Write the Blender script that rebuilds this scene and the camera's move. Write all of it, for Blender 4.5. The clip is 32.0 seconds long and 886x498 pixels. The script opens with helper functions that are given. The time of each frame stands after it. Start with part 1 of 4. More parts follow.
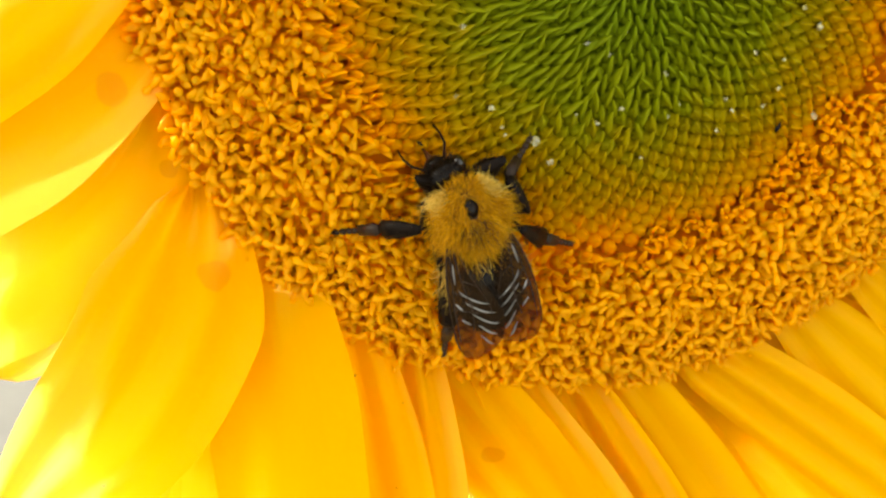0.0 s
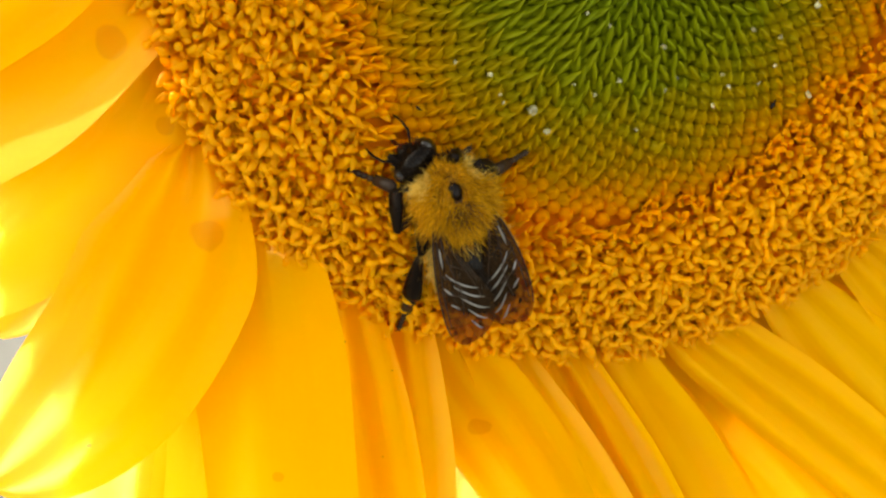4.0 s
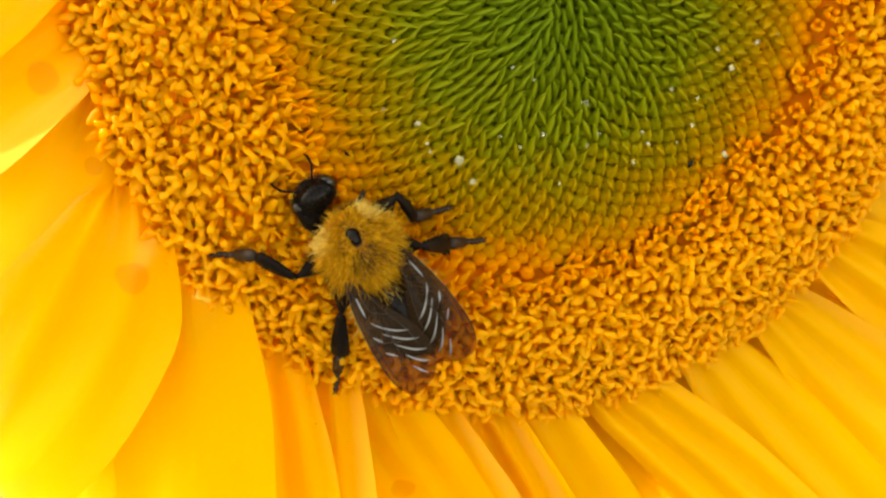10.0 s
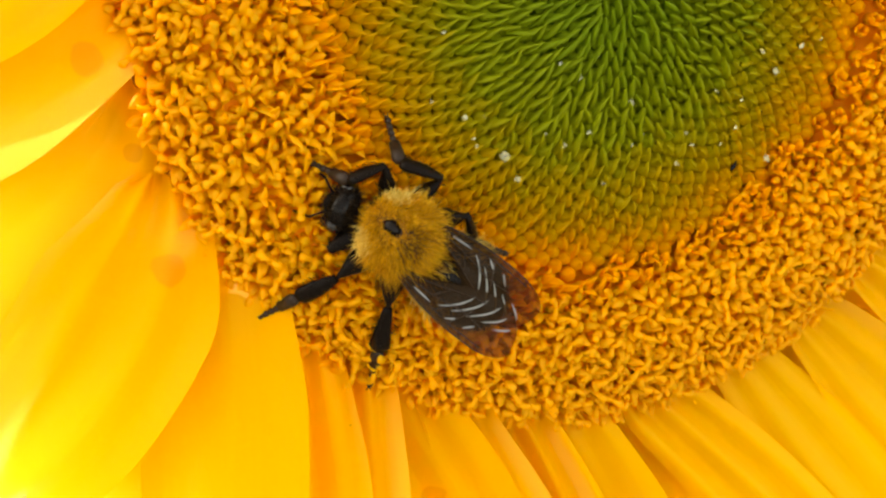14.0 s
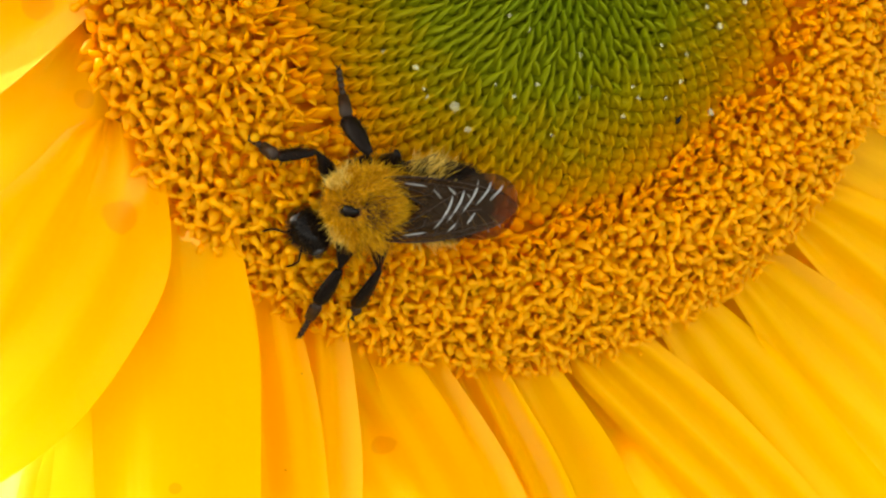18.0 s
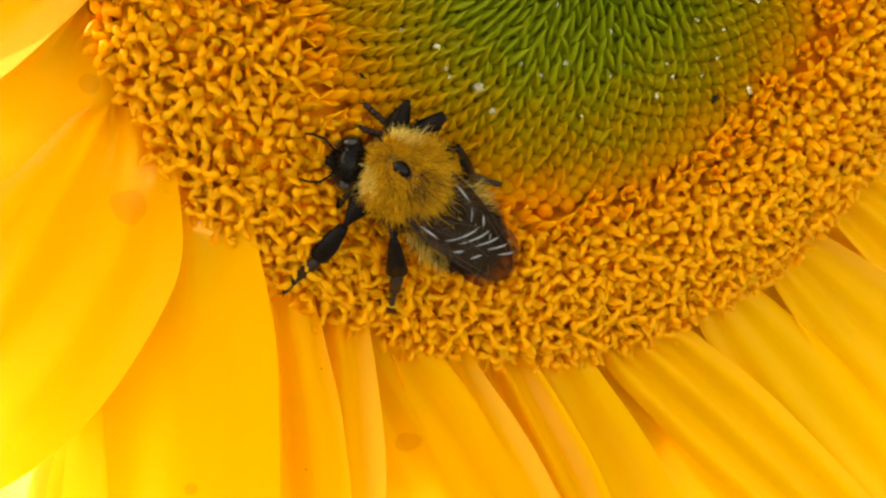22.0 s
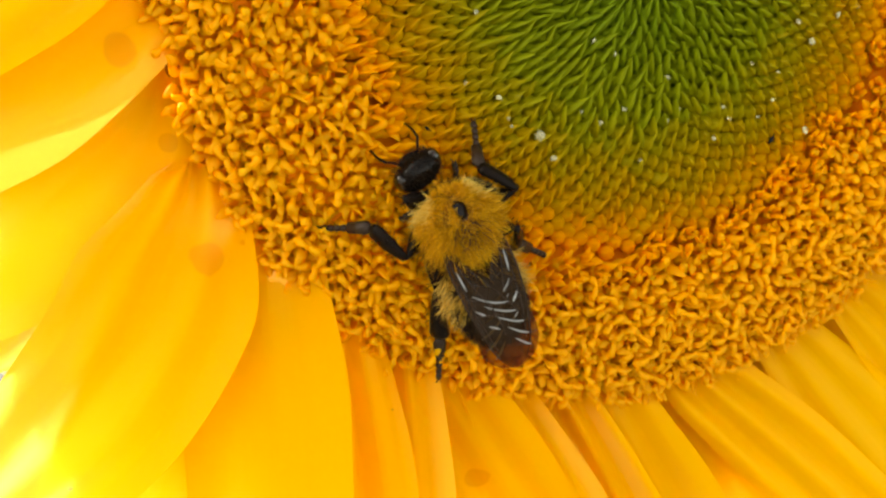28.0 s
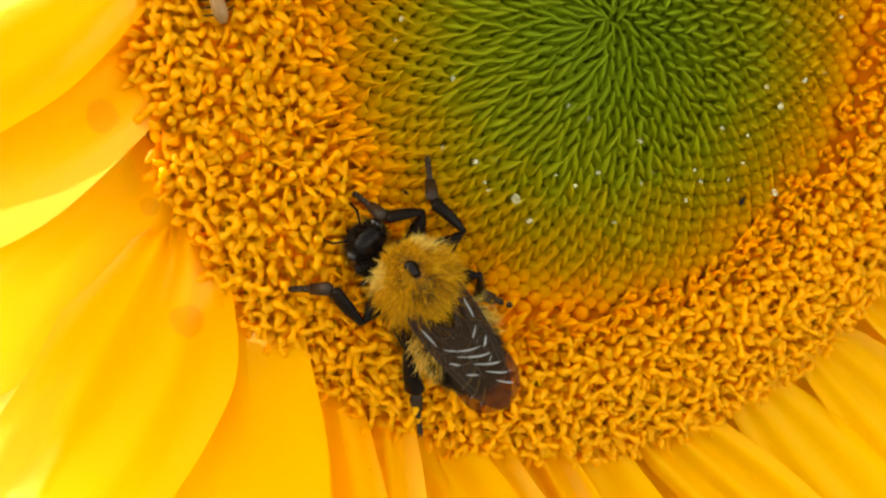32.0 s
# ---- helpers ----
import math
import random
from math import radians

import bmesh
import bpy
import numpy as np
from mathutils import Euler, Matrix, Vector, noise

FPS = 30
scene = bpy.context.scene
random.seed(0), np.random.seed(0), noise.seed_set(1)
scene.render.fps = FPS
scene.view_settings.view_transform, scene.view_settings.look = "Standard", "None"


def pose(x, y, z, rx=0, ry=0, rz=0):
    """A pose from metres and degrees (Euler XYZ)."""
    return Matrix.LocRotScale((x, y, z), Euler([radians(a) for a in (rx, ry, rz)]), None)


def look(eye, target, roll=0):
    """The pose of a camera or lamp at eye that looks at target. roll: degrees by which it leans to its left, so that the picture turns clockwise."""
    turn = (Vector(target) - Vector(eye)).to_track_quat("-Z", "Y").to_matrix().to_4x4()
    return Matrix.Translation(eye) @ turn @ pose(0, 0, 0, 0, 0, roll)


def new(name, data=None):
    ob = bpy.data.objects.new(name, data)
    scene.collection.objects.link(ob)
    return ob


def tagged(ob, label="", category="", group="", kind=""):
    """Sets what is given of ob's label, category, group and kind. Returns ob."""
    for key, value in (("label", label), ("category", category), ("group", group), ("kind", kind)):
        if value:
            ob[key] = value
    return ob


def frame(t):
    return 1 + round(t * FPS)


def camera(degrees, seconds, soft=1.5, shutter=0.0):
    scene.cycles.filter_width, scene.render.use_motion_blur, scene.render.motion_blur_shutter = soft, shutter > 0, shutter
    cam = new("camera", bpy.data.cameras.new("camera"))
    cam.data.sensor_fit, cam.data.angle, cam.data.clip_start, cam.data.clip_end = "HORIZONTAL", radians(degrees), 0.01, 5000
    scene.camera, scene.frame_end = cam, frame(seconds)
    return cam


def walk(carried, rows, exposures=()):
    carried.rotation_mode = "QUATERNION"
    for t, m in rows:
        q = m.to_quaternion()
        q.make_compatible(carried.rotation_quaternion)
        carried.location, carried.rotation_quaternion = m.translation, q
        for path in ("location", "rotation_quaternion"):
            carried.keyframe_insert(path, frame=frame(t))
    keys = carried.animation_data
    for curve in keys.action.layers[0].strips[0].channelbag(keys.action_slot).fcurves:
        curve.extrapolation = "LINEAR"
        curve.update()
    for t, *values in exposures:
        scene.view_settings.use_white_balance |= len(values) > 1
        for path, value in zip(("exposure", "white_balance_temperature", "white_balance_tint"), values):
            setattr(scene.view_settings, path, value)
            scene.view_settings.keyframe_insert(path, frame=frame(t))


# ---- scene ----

MM = 0.001
# The flower's own frame: x and y lie in its disc, z stands out of it. It leans back from upright.
FLOWER = pose(0, 0, 1.1, 65, 0, 0)


# ---- camera ----
PATH = [
    (0, pose(-0.030232, 0.012972, 0.081881, -21.073, -12.297, -1.524)),
    (0.5, pose(-0.029652, 0.012874, 0.081706, -21.125, -12.860, -1.471)),
    (1, pose(-0.030800, 0.012309, 0.081805, -20.833, -12.437, -1.101)),
    (1.5, pose(-0.029865, 0.012464, 0.082127, -21.370, -12.826, -1.074)),
    (2, pose(-0.031997, 0.013608, 0.081589, -21.512, -12.281, -0.822)),
    (2.5, pose(-0.030898, 0.014229, 0.081984, -22.405, -12.451, -0.572)),
    (3, pose(-0.033117, 0.012093, 0.082366, -20.758, -12.683, -0.456)),
    (3.5, pose(-0.032235, 0.011383, 0.082042, -21.564, -13.130, 0.237)),
    (5.5, pose(-0.031756, 0.006894, 0.085966, -18.011, -12.192, 0.653)),
    (6, pose(-0.032229, 0.007169, 0.086443, -17.094, -12.720, 0.884)),
    (6.5, pose(-0.031935, 0.006249, 0.086990, -17.604, -12.975, 0.944)),
    (7, pose(-0.032252, 0.005398, 0.085818, -16.963, -13.882, 0.957)),
    (7.5, pose(-0.033589, 0.004058, 0.085184, -16.143, -15.135, 1.347)),
    (8, pose(-0.033977, 0.002802, 0.084424, -17.071, -14.969, 1.645)),
    (8.5, pose(-0.034488, 0.002020, 0.083854, -16.073, -15.217, 1.512)),
    (9, pose(-0.032027, 0.003882, 0.084674, -16.295, -15.435, 1.915)),
    (9.5, pose(-0.032293, 0.003606, 0.085012, -15.765, -15.489, 1.956)),
    (10, pose(-0.032997, 0.003455, 0.085281, -14.716, -16.129, 2.062)),
    (10.5, pose(-0.034188, 0.003461, 0.085082, -15.529, -16.628, 2.423)),
    (11, pose(-0.033431, 0.001271, 0.084917, -15.027, -15.355, 2.184)),
    (11.5, pose(-0.034979, 0.002108, 0.083944, -14.970, -16.501, 2.315)),
    (12, pose(-0.035484, 0.002209, 0.083657, -15.105, -16.791, 2.736)),
    (12.5, pose(-0.034780, 0.001043, 0.083828, -14.585, -15.523, 2.753)),
    (13, pose(-0.035715, 0.001103, 0.083027, -14.011, -15.945, 2.902)),
    (13.5, pose(-0.037492, 0.000250, 0.081972, -13.826, -17.074, 3.349)),
    (15.5, pose(-0.040175, -0.000193, 0.082784, -13.214, -19.697, 3.915)),
    (16, pose(-0.040591, -0.000547, 0.082858, -13.779, -19.977, 4.433)),
    (16.5, pose(-0.040259, -0.000491, 0.083000, -13.306, -20.680, 4.757)),
    (17, pose(-0.041360, -0.001253, 0.082731, -13.591, -20.411, 4.822)),
    (17.5, pose(-0.040383, -0.002264, 0.083377, -13.797, -20.886, 4.709)),
    (18, pose(-0.039538, -0.002310, 0.083499, -14.370, -20.519, 4.300)),
    (18.5, pose(-0.038974, -0.001872, 0.083195, -14.866, -20.447, 4.314)),
    (19, pose(-0.038572, -0.002134, 0.083042, -14.906, -20.791, 4.312)),
    (19.5, pose(-0.038346, -0.002479, 0.082697, -15.323, -20.712, 4.179)),
    (20, pose(-0.037811, -0.002399, 0.082157, -15.879, -20.638, 4.348)),
    (20.5, pose(-0.036494, -0.002023, 0.081742, -16.468, -19.411, 3.782)),
    (21, pose(-0.037093, -0.002583, 0.081247, -16.508, -19.761, 3.933)),
    (21.5, pose(-0.037925, -0.002732, 0.080236, -14.530, -19.530, 3.573)),
    (22, pose(-0.037569, -0.003027, 0.079695, -14.726, -19.287, 3.382)),
    (22.5, pose(-0.036567, -0.003618, 0.078852, -15.125, -19.077, 3.006)),
    (23, pose(-0.036557, -0.003628, 0.078379, -15.038, -19.224, 3.083)),
    (23.5, pose(-0.037353, -0.004718, 0.077949, -14.425, -18.750, 2.884)),
    (24, pose(-0.037731, -0.003826, 0.078606, -14.461, -18.346, 2.567)),
    (24.5, pose(-0.038626, -0.002974, 0.079442, -14.294, -18.556, 2.626)),
    (25, pose(-0.038762, -0.002849, 0.079098, -14.521, -18.157, 2.512)),
    (25.5, pose(-0.038216, -0.002327, 0.078901, -14.387, -18.120, 2.627)),
    (26, pose(-0.038862, -0.001891, 0.077767, -14.046, -17.913, 2.135)),
    (26.5, pose(-0.039144, -0.001160, 0.078379, -13.385, -17.993, 1.701)),
    (28.5, pose(-0.038995, -0.000190, 0.081967, -13.773, -16.989, 1.726)),
    (29, pose(-0.038880, -0.000188, 0.081332, -13.717, -17.398, 1.863)),
    (29.5, pose(-0.038691, 0.000392, 0.081705, -13.552, -16.705, 1.664)),
    (30, pose(-0.039573, 0.001481, 0.081048, -12.214, -17.469, 1.931)),
    (30.5, pose(-0.039128, 0.001504, 0.081168, -12.055, -18.202, 2.168)),
    (31, pose(-0.038593, 0.000763, 0.081352, -11.807, -18.351, 2.071)),
    (31.5, pose(-0.039203, 0.001231, 0.081616, -12.283, -18.524, 2.071)),
    (32, pose(-0.039781, 0.001273, 0.082397, -11.819, -18.378, 1.967)),
]

cam = camera(38.0, 32.0, soft=2.4)
EXPOSURE, KELVIN, TINT = 2.59, 7600, 2
# the camera's own exposure drifts a little, in stops
DRIFT = ((0, 0.03), (1.5, -0.10), (3, -0.20), (7, -0.12), (9, 0.03), (10.5, 0.13), (13, 0.06), (16, 0.14), (17.5, 0.11), (18.5, 0.0), (20, -0.05), (26, -0.05), (29, 0.0), (31, 0.15), (32, 0.10))
walk(cam, [(t, FLOWER @ m) for t, m in PATH], [(t, EXPOSURE + d, KELVIN, TINT) for t, d in DRIFT])

# ---- light ----
SUN_WAY = (FLOWER.to_3x3() @ Vector((-0.66, 0.60, -0.45))).normalized()
sun = new("sun", bpy.data.lights.new("sun", "SUN"))
sun.data.energy, sun.data.angle, sun.data.color = 1.85, radians(0.6), (1.0, 0.93, 0.82)
sun.matrix_world = look((0, 0, 3), Vector((0, 0, 3)) - SUN_WAY)
world = bpy.data.worlds.new("sky")
scene.world = world
world.use_nodes = True
sky = world.node_tree.nodes.new("ShaderNodeTexSky")
sky.sky_type, sky.sun_disc = "NISHITA", False
sky.sun_elevation = math.asin(SUN_WAY.z)
sky.sun_rotation = math.atan2(SUN_WAY.x, SUN_WAY.y)
sky.dust_density, sky.ozone_density = 6.0, 0.6
back = world.node_tree.nodes["Background"]
# thin high cloud: the sky's blue is washed out
haze = world.node_tree.nodes.new("ShaderNodeHueSaturation")
haze.inputs["Saturation"].default_value = 0.35
world.node_tree.links.new(sky.outputs[0], haze.inputs["Color"])
world.node_tree.links.new(haze.outputs[0], back.inputs[0])
back.inputs[1].default_value = 0.15


# ---- materials ----
def shader(name):
    m = bpy.data.materials.new(name)
    m.use_nodes = True
    return m, m.node_tree.nodes, m.node_tree.links, m.node_tree.nodes["Principled BSDF"]


def node(nodes, kind, **values):
    n = nodes.new("ShaderNode" + kind)
    for key, value in values.items():
        n.inputs[key.replace("_", " ")].default_value = value
    return n


def ramp(nodes, stops):
    n = nodes.new("ShaderNodeValToRGB")
    while len(n.color_ramp.elements) < len(stops):
        n.color_ramp.elements.new(0.5)
    for e, (at, c) in zip(n.color_ramp.elements, stops):
        e.position, e.color = at, (*c, 1)
    return n


def math_node(nodes, links, op, a, b=None, clamp=False):
    n = nodes.new("ShaderNodeMath")
    n.operation, n.use_clamp = op, clamp
    for i, v in enumerate((a, b)):
        if v is None:
            continue
        if isinstance(v, (int, float)):
            n.inputs[i].default_value = v
        else:
            links.new(v, n.inputs[i])
    return n.outputs[0]


def mix_color(nodes, links, fac, a, b, blend="MIX"):
    n = nodes.new("ShaderNodeMix")
    n.data_type, n.blend_type = "RGBA", blend
    for i, v in ((0, fac), (6, a), (7, b)):
        if isinstance(v, (int, float)):
            n.inputs[i].default_value = v
        elif isinstance(v, tuple):
            n.inputs[i].default_value = (*v, 1)
        else:
            links.new(v, n.inputs[i])
    return n.outputs[2]


def bump(nodes, links, bsdf, height, strength, distance):
    n = node(nodes, "Bump", Strength=strength, Distance=distance)
    links.new(height, n.inputs["Height"])
    links.new(n.outputs[0], bsdf.inputs["Normal"])
    return n


def through_light(nodes, links, bsdf, color, share, tint=(1, 1, 1)):
    """Lets part of the light through a thin sheet."""
    out = nodes["Material Output"]
    tr = nodes.new("ShaderNodeBsdfTranslucent")
    mix = nodes.new("ShaderNodeMixShader")
    mix.inputs[0].default_value = share
    links.new(mix_color(nodes, links, 1.0, color, tint, "MULTIPLY"), tr.inputs[0])
    links.new(bsdf.outputs[0], mix.inputs[1])
    links.new(tr.outputs[0], mix.inputs[2])
    links.new(mix.outputs[0], out.inputs[0])


def radius_from_centre(nodes, links, shift=(0, 0, 0)):
    """Distance from the middle of the disc, in millimetres."""
    g = nodes.new("ShaderNodeNewGeometry")
    d = nodes.new("ShaderNodeVectorMath")
    d.operation = "DISTANCE"
    links.new(g.outputs["Position"], d.inputs[0])
    d.inputs[1].default_value = FLOWER @ (Vector(shift) * MM)
    return math_node(nodes, links, "MULTIPLY", d.outputs["Value"], 1000.0)


def petal_material():
    m, n, k, b = shader("petal")
    uv = n.new("ShaderNodeUVMap")
    uv.uv_map = "uv"
    sep = n.new("ShaderNodeSeparateXYZ")
    k.new(uv.outputs[0], sep.inputs[0])
    r = radius_from_centre(n, k)
    tone = ramp(n, ((0.0, (0.90, 0.38, 0.002)), (0.3, (0.92, 0.475, 0.003)), (1.0, (0.93, 0.55, 0.005))))
    k.new(math_node(n, k, "DIVIDE", math_node(n, k, "SUBTRACT", r, 29.0), 22.0, True), tone.inputs[0])
    geo = n.new("ShaderNodeNewGeometry")
    blotch = node(n, "TexNoise", Scale=90.0, Detail=3.0)
    k.new(geo.outputs["Position"], blotch.inputs["Vector"])
    c = mix_color(n, k, math_node(n, k, "MULTIPLY", blotch.outputs[0], 0.25), tone.outputs[0], (0.90, 0.39, 0.002))
    # brown stains, each with a centre and a radius in the flower's frame
    wob = node(n, "TexNoise", Scale=420.0, Detail=2.0)
    k.new(geo.outputs["Position"], wob.inputs["Vector"])
    own = n.new("ShaderNodeTexCoord")
    flat = n.new("ShaderNodeVectorMath")
    flat.operation = "MULTIPLY"
    flat.inputs[1].default_value = (1000.0, 1000.0, 0.0)
    k.new(own.outputs["Object"], flat.inputs[0])
    for x, y, size, colour in STAINS:
        d = n.new("ShaderNodeVectorMath")
        d.operation = "DISTANCE"
        k.new(flat.outputs[0], d.inputs[0])
        d.inputs[1].default_value = (x, y, 0.0)
        rough = 0.9 if size > 0.4 else 0.08
        e = math_node(n, k, "ADD", d.outputs["Value"], math_node(n, k, "MULTIPLY", wob.outputs[0], rough))
        inside = math_node(n, k, "MULTIPLY", math_node(n, k, "SUBTRACT", size + rough / 2, e), 6.0 / max(size, 0.3), True)
        c = mix_color(n, k, math_node(n, k, "MULTIPLY", inside, 0.5 if size > 0.4 else 0.85), c, colour)
    k.new(c, b.inputs["Base Color"])
    b.inputs["Roughness"].default_value = 0.55
    b.inputs["Specular IOR Level"].default_value = 0.12
    wave = n.new("ShaderNodeTexWave")
    wave.inputs["Scale"].default_value = 5.0
    wave.inputs["Distortion"].default_value = 1.2
    stretch = n.new("ShaderNodeMapping")
    stretch.inputs["Scale"].default_value = (1.0, 0.12, 1.0)
    k.new(uv.outputs[0], stretch.inputs[0])
    k.new(stretch.outputs[0], wave.inputs["Vector"])
    bump(n, k, b, wave.outputs["Fac"], 0.06, 0.0002)
    glow = mix_color(n, k, 0.58, c, (1.0, 0.74, 0.26))
    through_light(n, k, b, glow, 0.39)
    return m


def floret_material(name, stops, low, span, rough=0.5, share=0.3, random_part=0.12, per_object=True):
    m, n, k, b = shader(name)
    r = radius_from_centre(n, k, (0.3, -0.3, 0.0))
    tone = ramp(n, stops)
    if per_object:
        chance = n.new("ShaderNodeObjectInfo").outputs["Random"]
    else:
        chance = n.new("ShaderNodeNewGeometry").outputs["Random Per Island"]
    shift = math_node(n, k, "MULTIPLY", math_node(n, k, "SUBTRACT", chance, 0.5), random_part)
    at = math_node(n, k, "ADD", math_node(n, k, "DIVIDE", math_node(n, k, "SUBTRACT", r, low), span), shift, True)
    k.new(at, tone.inputs[0])
    geo = n.new("ShaderNodeNewGeometry")
    grain = node(n, "TexNoise", Scale=2600.0, Detail=2.0)
    k.new(geo.outputs["Position"], grain.inputs["Vector"])
    c = mix_color(n, k, math_node(n, k, "MULTIPLY", grain.outputs[0], 0.35), tone.outputs[0],
                  mix_color(n, k, 1.0, tone.outputs[0], (0.82, 0.70, 0.5), "MULTIPLY"))
    k.new(c, b.inputs["Base Color"])
    b.inputs["Roughness"].default_value = rough
    b.inputs["Specular IOR Level"].default_value = 0.14
    bump(n, k, b, grain.outputs[0], 0.3, 0.00008)
    through_light(n, k, b, c, share)
    return m


def plain(name, color, rough, metal=0.0, scale=900.0, depth=0.35, distance=0.00005, spec=0.5):
    m, n, k, b = shader(name)
    geo = n.new("ShaderNodeNewGeometry")
    grain = node(n, "TexNoise", Scale=scale, Detail=4.0)
    k.new(geo.outputs["Position"], grain.inputs["Vector"])
    dark = tuple(v * (1 - depth) for v in color)
    k.new(mix_color(n, k, grain.outputs[0], color, dark), b.inputs["Base Color"])
    b.inputs["Roughness"].default_value, b.inputs["Metallic"].default_value = rough, metal
    b.inputs["Specular IOR Level"].default_value = spec
    bump(n, k, b, grain.outputs[0], 0.3, distance)
    return m


STAIN, SPECK = (0.66, 0.22, 0.001), (0.05, 0.025, 0.004)
STAINS = ((-29.1, -20.6, 1.25, STAIN), (-34.3, -6.9, 1.1, STAIN), (-9.0, -38.9, 1.0, STAIN), (-31.4, -13.0, 0.7, STAIN), (-25.0, -40.3, 0.5, STAIN),
          (-19.6, -30.1, 0.13, SPECK), (-16.4, -31.9, 0.09, SPECK), (-38.3, -36.0, 0.22, SPECK), (-17.0, -39.6, 0.09, SPECK))
# cup colour, redder than the lobes: own brown plus gap shade painted in
OPEN_TONES = ((0.0, (0.95, 0.37, 0.004)), (0.5, (0.95, 0.38, 0.004)), (1.0, (0.95, 0.39, 0.004)))
BUD_TONES = ((0.0, (0.23, 0.31, 0.008)), (0.40, (0.33, 0.34, 0.006)), (0.64, (0.52, 0.35, 0.004)), (0.82, (0.70, 0.36, 0.003)), (1.0, (0.94, 0.39, 0.003)))
PETAL = petal_material()
OPEN = floret_material("open_floret", OPEN_TONES, 20.0, 13.0, share=0.50)
OPEN_MASS = floret_material("open_floret_mass", OPEN_TONES, 20.0, 13.0, share=0.50, per_object=False)
BUD = floret_material("bud", BUD_TONES, 4.0, 17.0, 0.55, 0.42)
BUD_MASS = floret_material("bud_mass", BUD_TONES, 4.0, 17.0, 0.55, 0.42, per_object=False)
STYLE_TONES = ((0.0, (0.98, 0.53, 0.010)), (1.0, (0.98, 0.53, 0.012)))
STYLE = floret_material("style", STYLE_TONES, 20.0, 13.0, share=0.50)
STYLE_MASS = floret_material("style_mass", STYLE_TONES, 20.0, 13.0, share=0.50, per_object=False)
# gap shade painted in: red under open florets, dark at bud edge and rim
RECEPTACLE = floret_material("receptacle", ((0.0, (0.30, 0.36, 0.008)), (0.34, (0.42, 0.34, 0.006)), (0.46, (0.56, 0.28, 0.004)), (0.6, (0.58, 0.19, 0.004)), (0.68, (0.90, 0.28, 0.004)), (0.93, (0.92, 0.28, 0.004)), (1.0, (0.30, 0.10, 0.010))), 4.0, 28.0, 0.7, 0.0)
GREEN = plain("green_leaf", (0.07, 0.14, 0.025), 0.6, 0, 160.0, 0.5, 0.0004)
# backlight put into the colour: far paler than the other leaf green
BACKLIT_LEAF = plain("backlit_leaf", (0.50, 0.58, 0.40), 0.6, 0, 260.0, 0.75, 0.0004)
PAVING = plain("pale_paving", (0.11, 0.109, 0.107), 0.85, 0, 14.0, 0.35, 0.002)
BLACK = plain("black_cuticle", (0.008, 0.004, 0.002), 0.14, 0, 1800.0, 0.5, spec=0.15)
BLACK_MATT = plain("black_leg", (0.009, 0.005, 0.003), 0.35, 0, 2400.0, 0.5, spec=0.06)
EYE = plain("eye", (0.016, 0.008, 0.004), 0.12, 0, 6000.0, 0.5, spec=0.6)
BROWN = plain("brown_mouthpart", (0.10, 0.03, 0.008), 0.4, 0, 2400.0, 0.5, spec=0.2)
TARSUS = plain("dark_brown_foot", (0.030, 0.014, 0.006), 0.45, 0, 2400.0, 0.5, spec=0.2)
TAN = plain("tan_wing_case", (0.32, 0.16, 0.05), 0.35, 0, 2400.0, 0.5, spec=0.3)


def hair_material(name, dark, light):
    """Each hair takes its own tone between two colours."""
    m, n, k, b = shader(name)
    tone = ramp(n, ((0.0, dark), (0.55, tuple(0.5 * (p + q) for p, q in zip(dark, light))), (1.0, light)))
    k.new(n.new("ShaderNodeNewGeometry").outputs["Random Per Island"], tone.inputs[0])
    k.new(tone.outputs[0], b.inputs["Base Color"])
    b.inputs["Roughness"].default_value, b.inputs["Specular IOR Level"].default_value = 0.5, 0.12
    through_light(n, k, b, tone.outputs[0], 0.25)
    return m


GOLD_HAIR = hair_material("golden_hair", (0.42, 0.16, 0.002), (0.96, 0.55, 0.024))
CREAM_HAIR = hair_material("cream_hair", (0.66, 0.38, 0.03), (0.94, 0.70, 0.18))
BLACK_HAIR = hair_material("black_hair", (0.010, 0.006, 0.004), (0.030, 0.018, 0.010))
SKIN = plain("thorax_skin", (0.08, 0.035, 0.005), 0.7, 0, 900.0, 0.4)


def wing_material(name, ior):
    m, n, k, b = shader(name)
    b.inputs["Base Color"].default_value = (0.022, 0.011, 0.004, 1)
    b.inputs["Roughness"].default_value = 0.18
    b.inputs["IOR"].default_value = ior
    geo = n.new("ShaderNodeNewGeometry")
    grain = node(n, "TexNoise", Scale=1300.0, Detail=3.0)
    k.new(geo.outputs["Position"], grain.inputs["Vector"])
    bump(n, k, b, grain.outputs[0], 0.15, 0.0002)
    clear = n.new("ShaderNodeBsdfTransparent")
    clear.inputs[0].default_value = (0.86, 0.56, 0.24, 1)
    uv = n.new("ShaderNodeUVMap")
    uv.uv_map = "uv"
    sep = n.new("ShaderNodeSeparateXYZ")
    k.new(uv.outputs[0], sep.inputs[0])
    # the membrane is smokiest at its base and clears towards the tip
    body = ramp(n, ((0.0, (0.88, 0.88, 0.88)), (0.55, (0.80, 0.80, 0.80)), (0.72, (0.70, 0.70, 0.70)), (1.0, (0.50, 0.50, 0.50))))
    k.new(math_node(n, k, "DIVIDE", sep.outputs[0], 3.0, True), body.inputs[0])
    mix = n.new("ShaderNodeMixShader")
    k.new(body.outputs[0], mix.inputs[0])
    k.new(clear.outputs[0], mix.inputs[1])
    k.new(b.outputs[0], mix.inputs[2])
    k.new(mix.outputs[0], n["Material Output"].inputs[0])
    return m


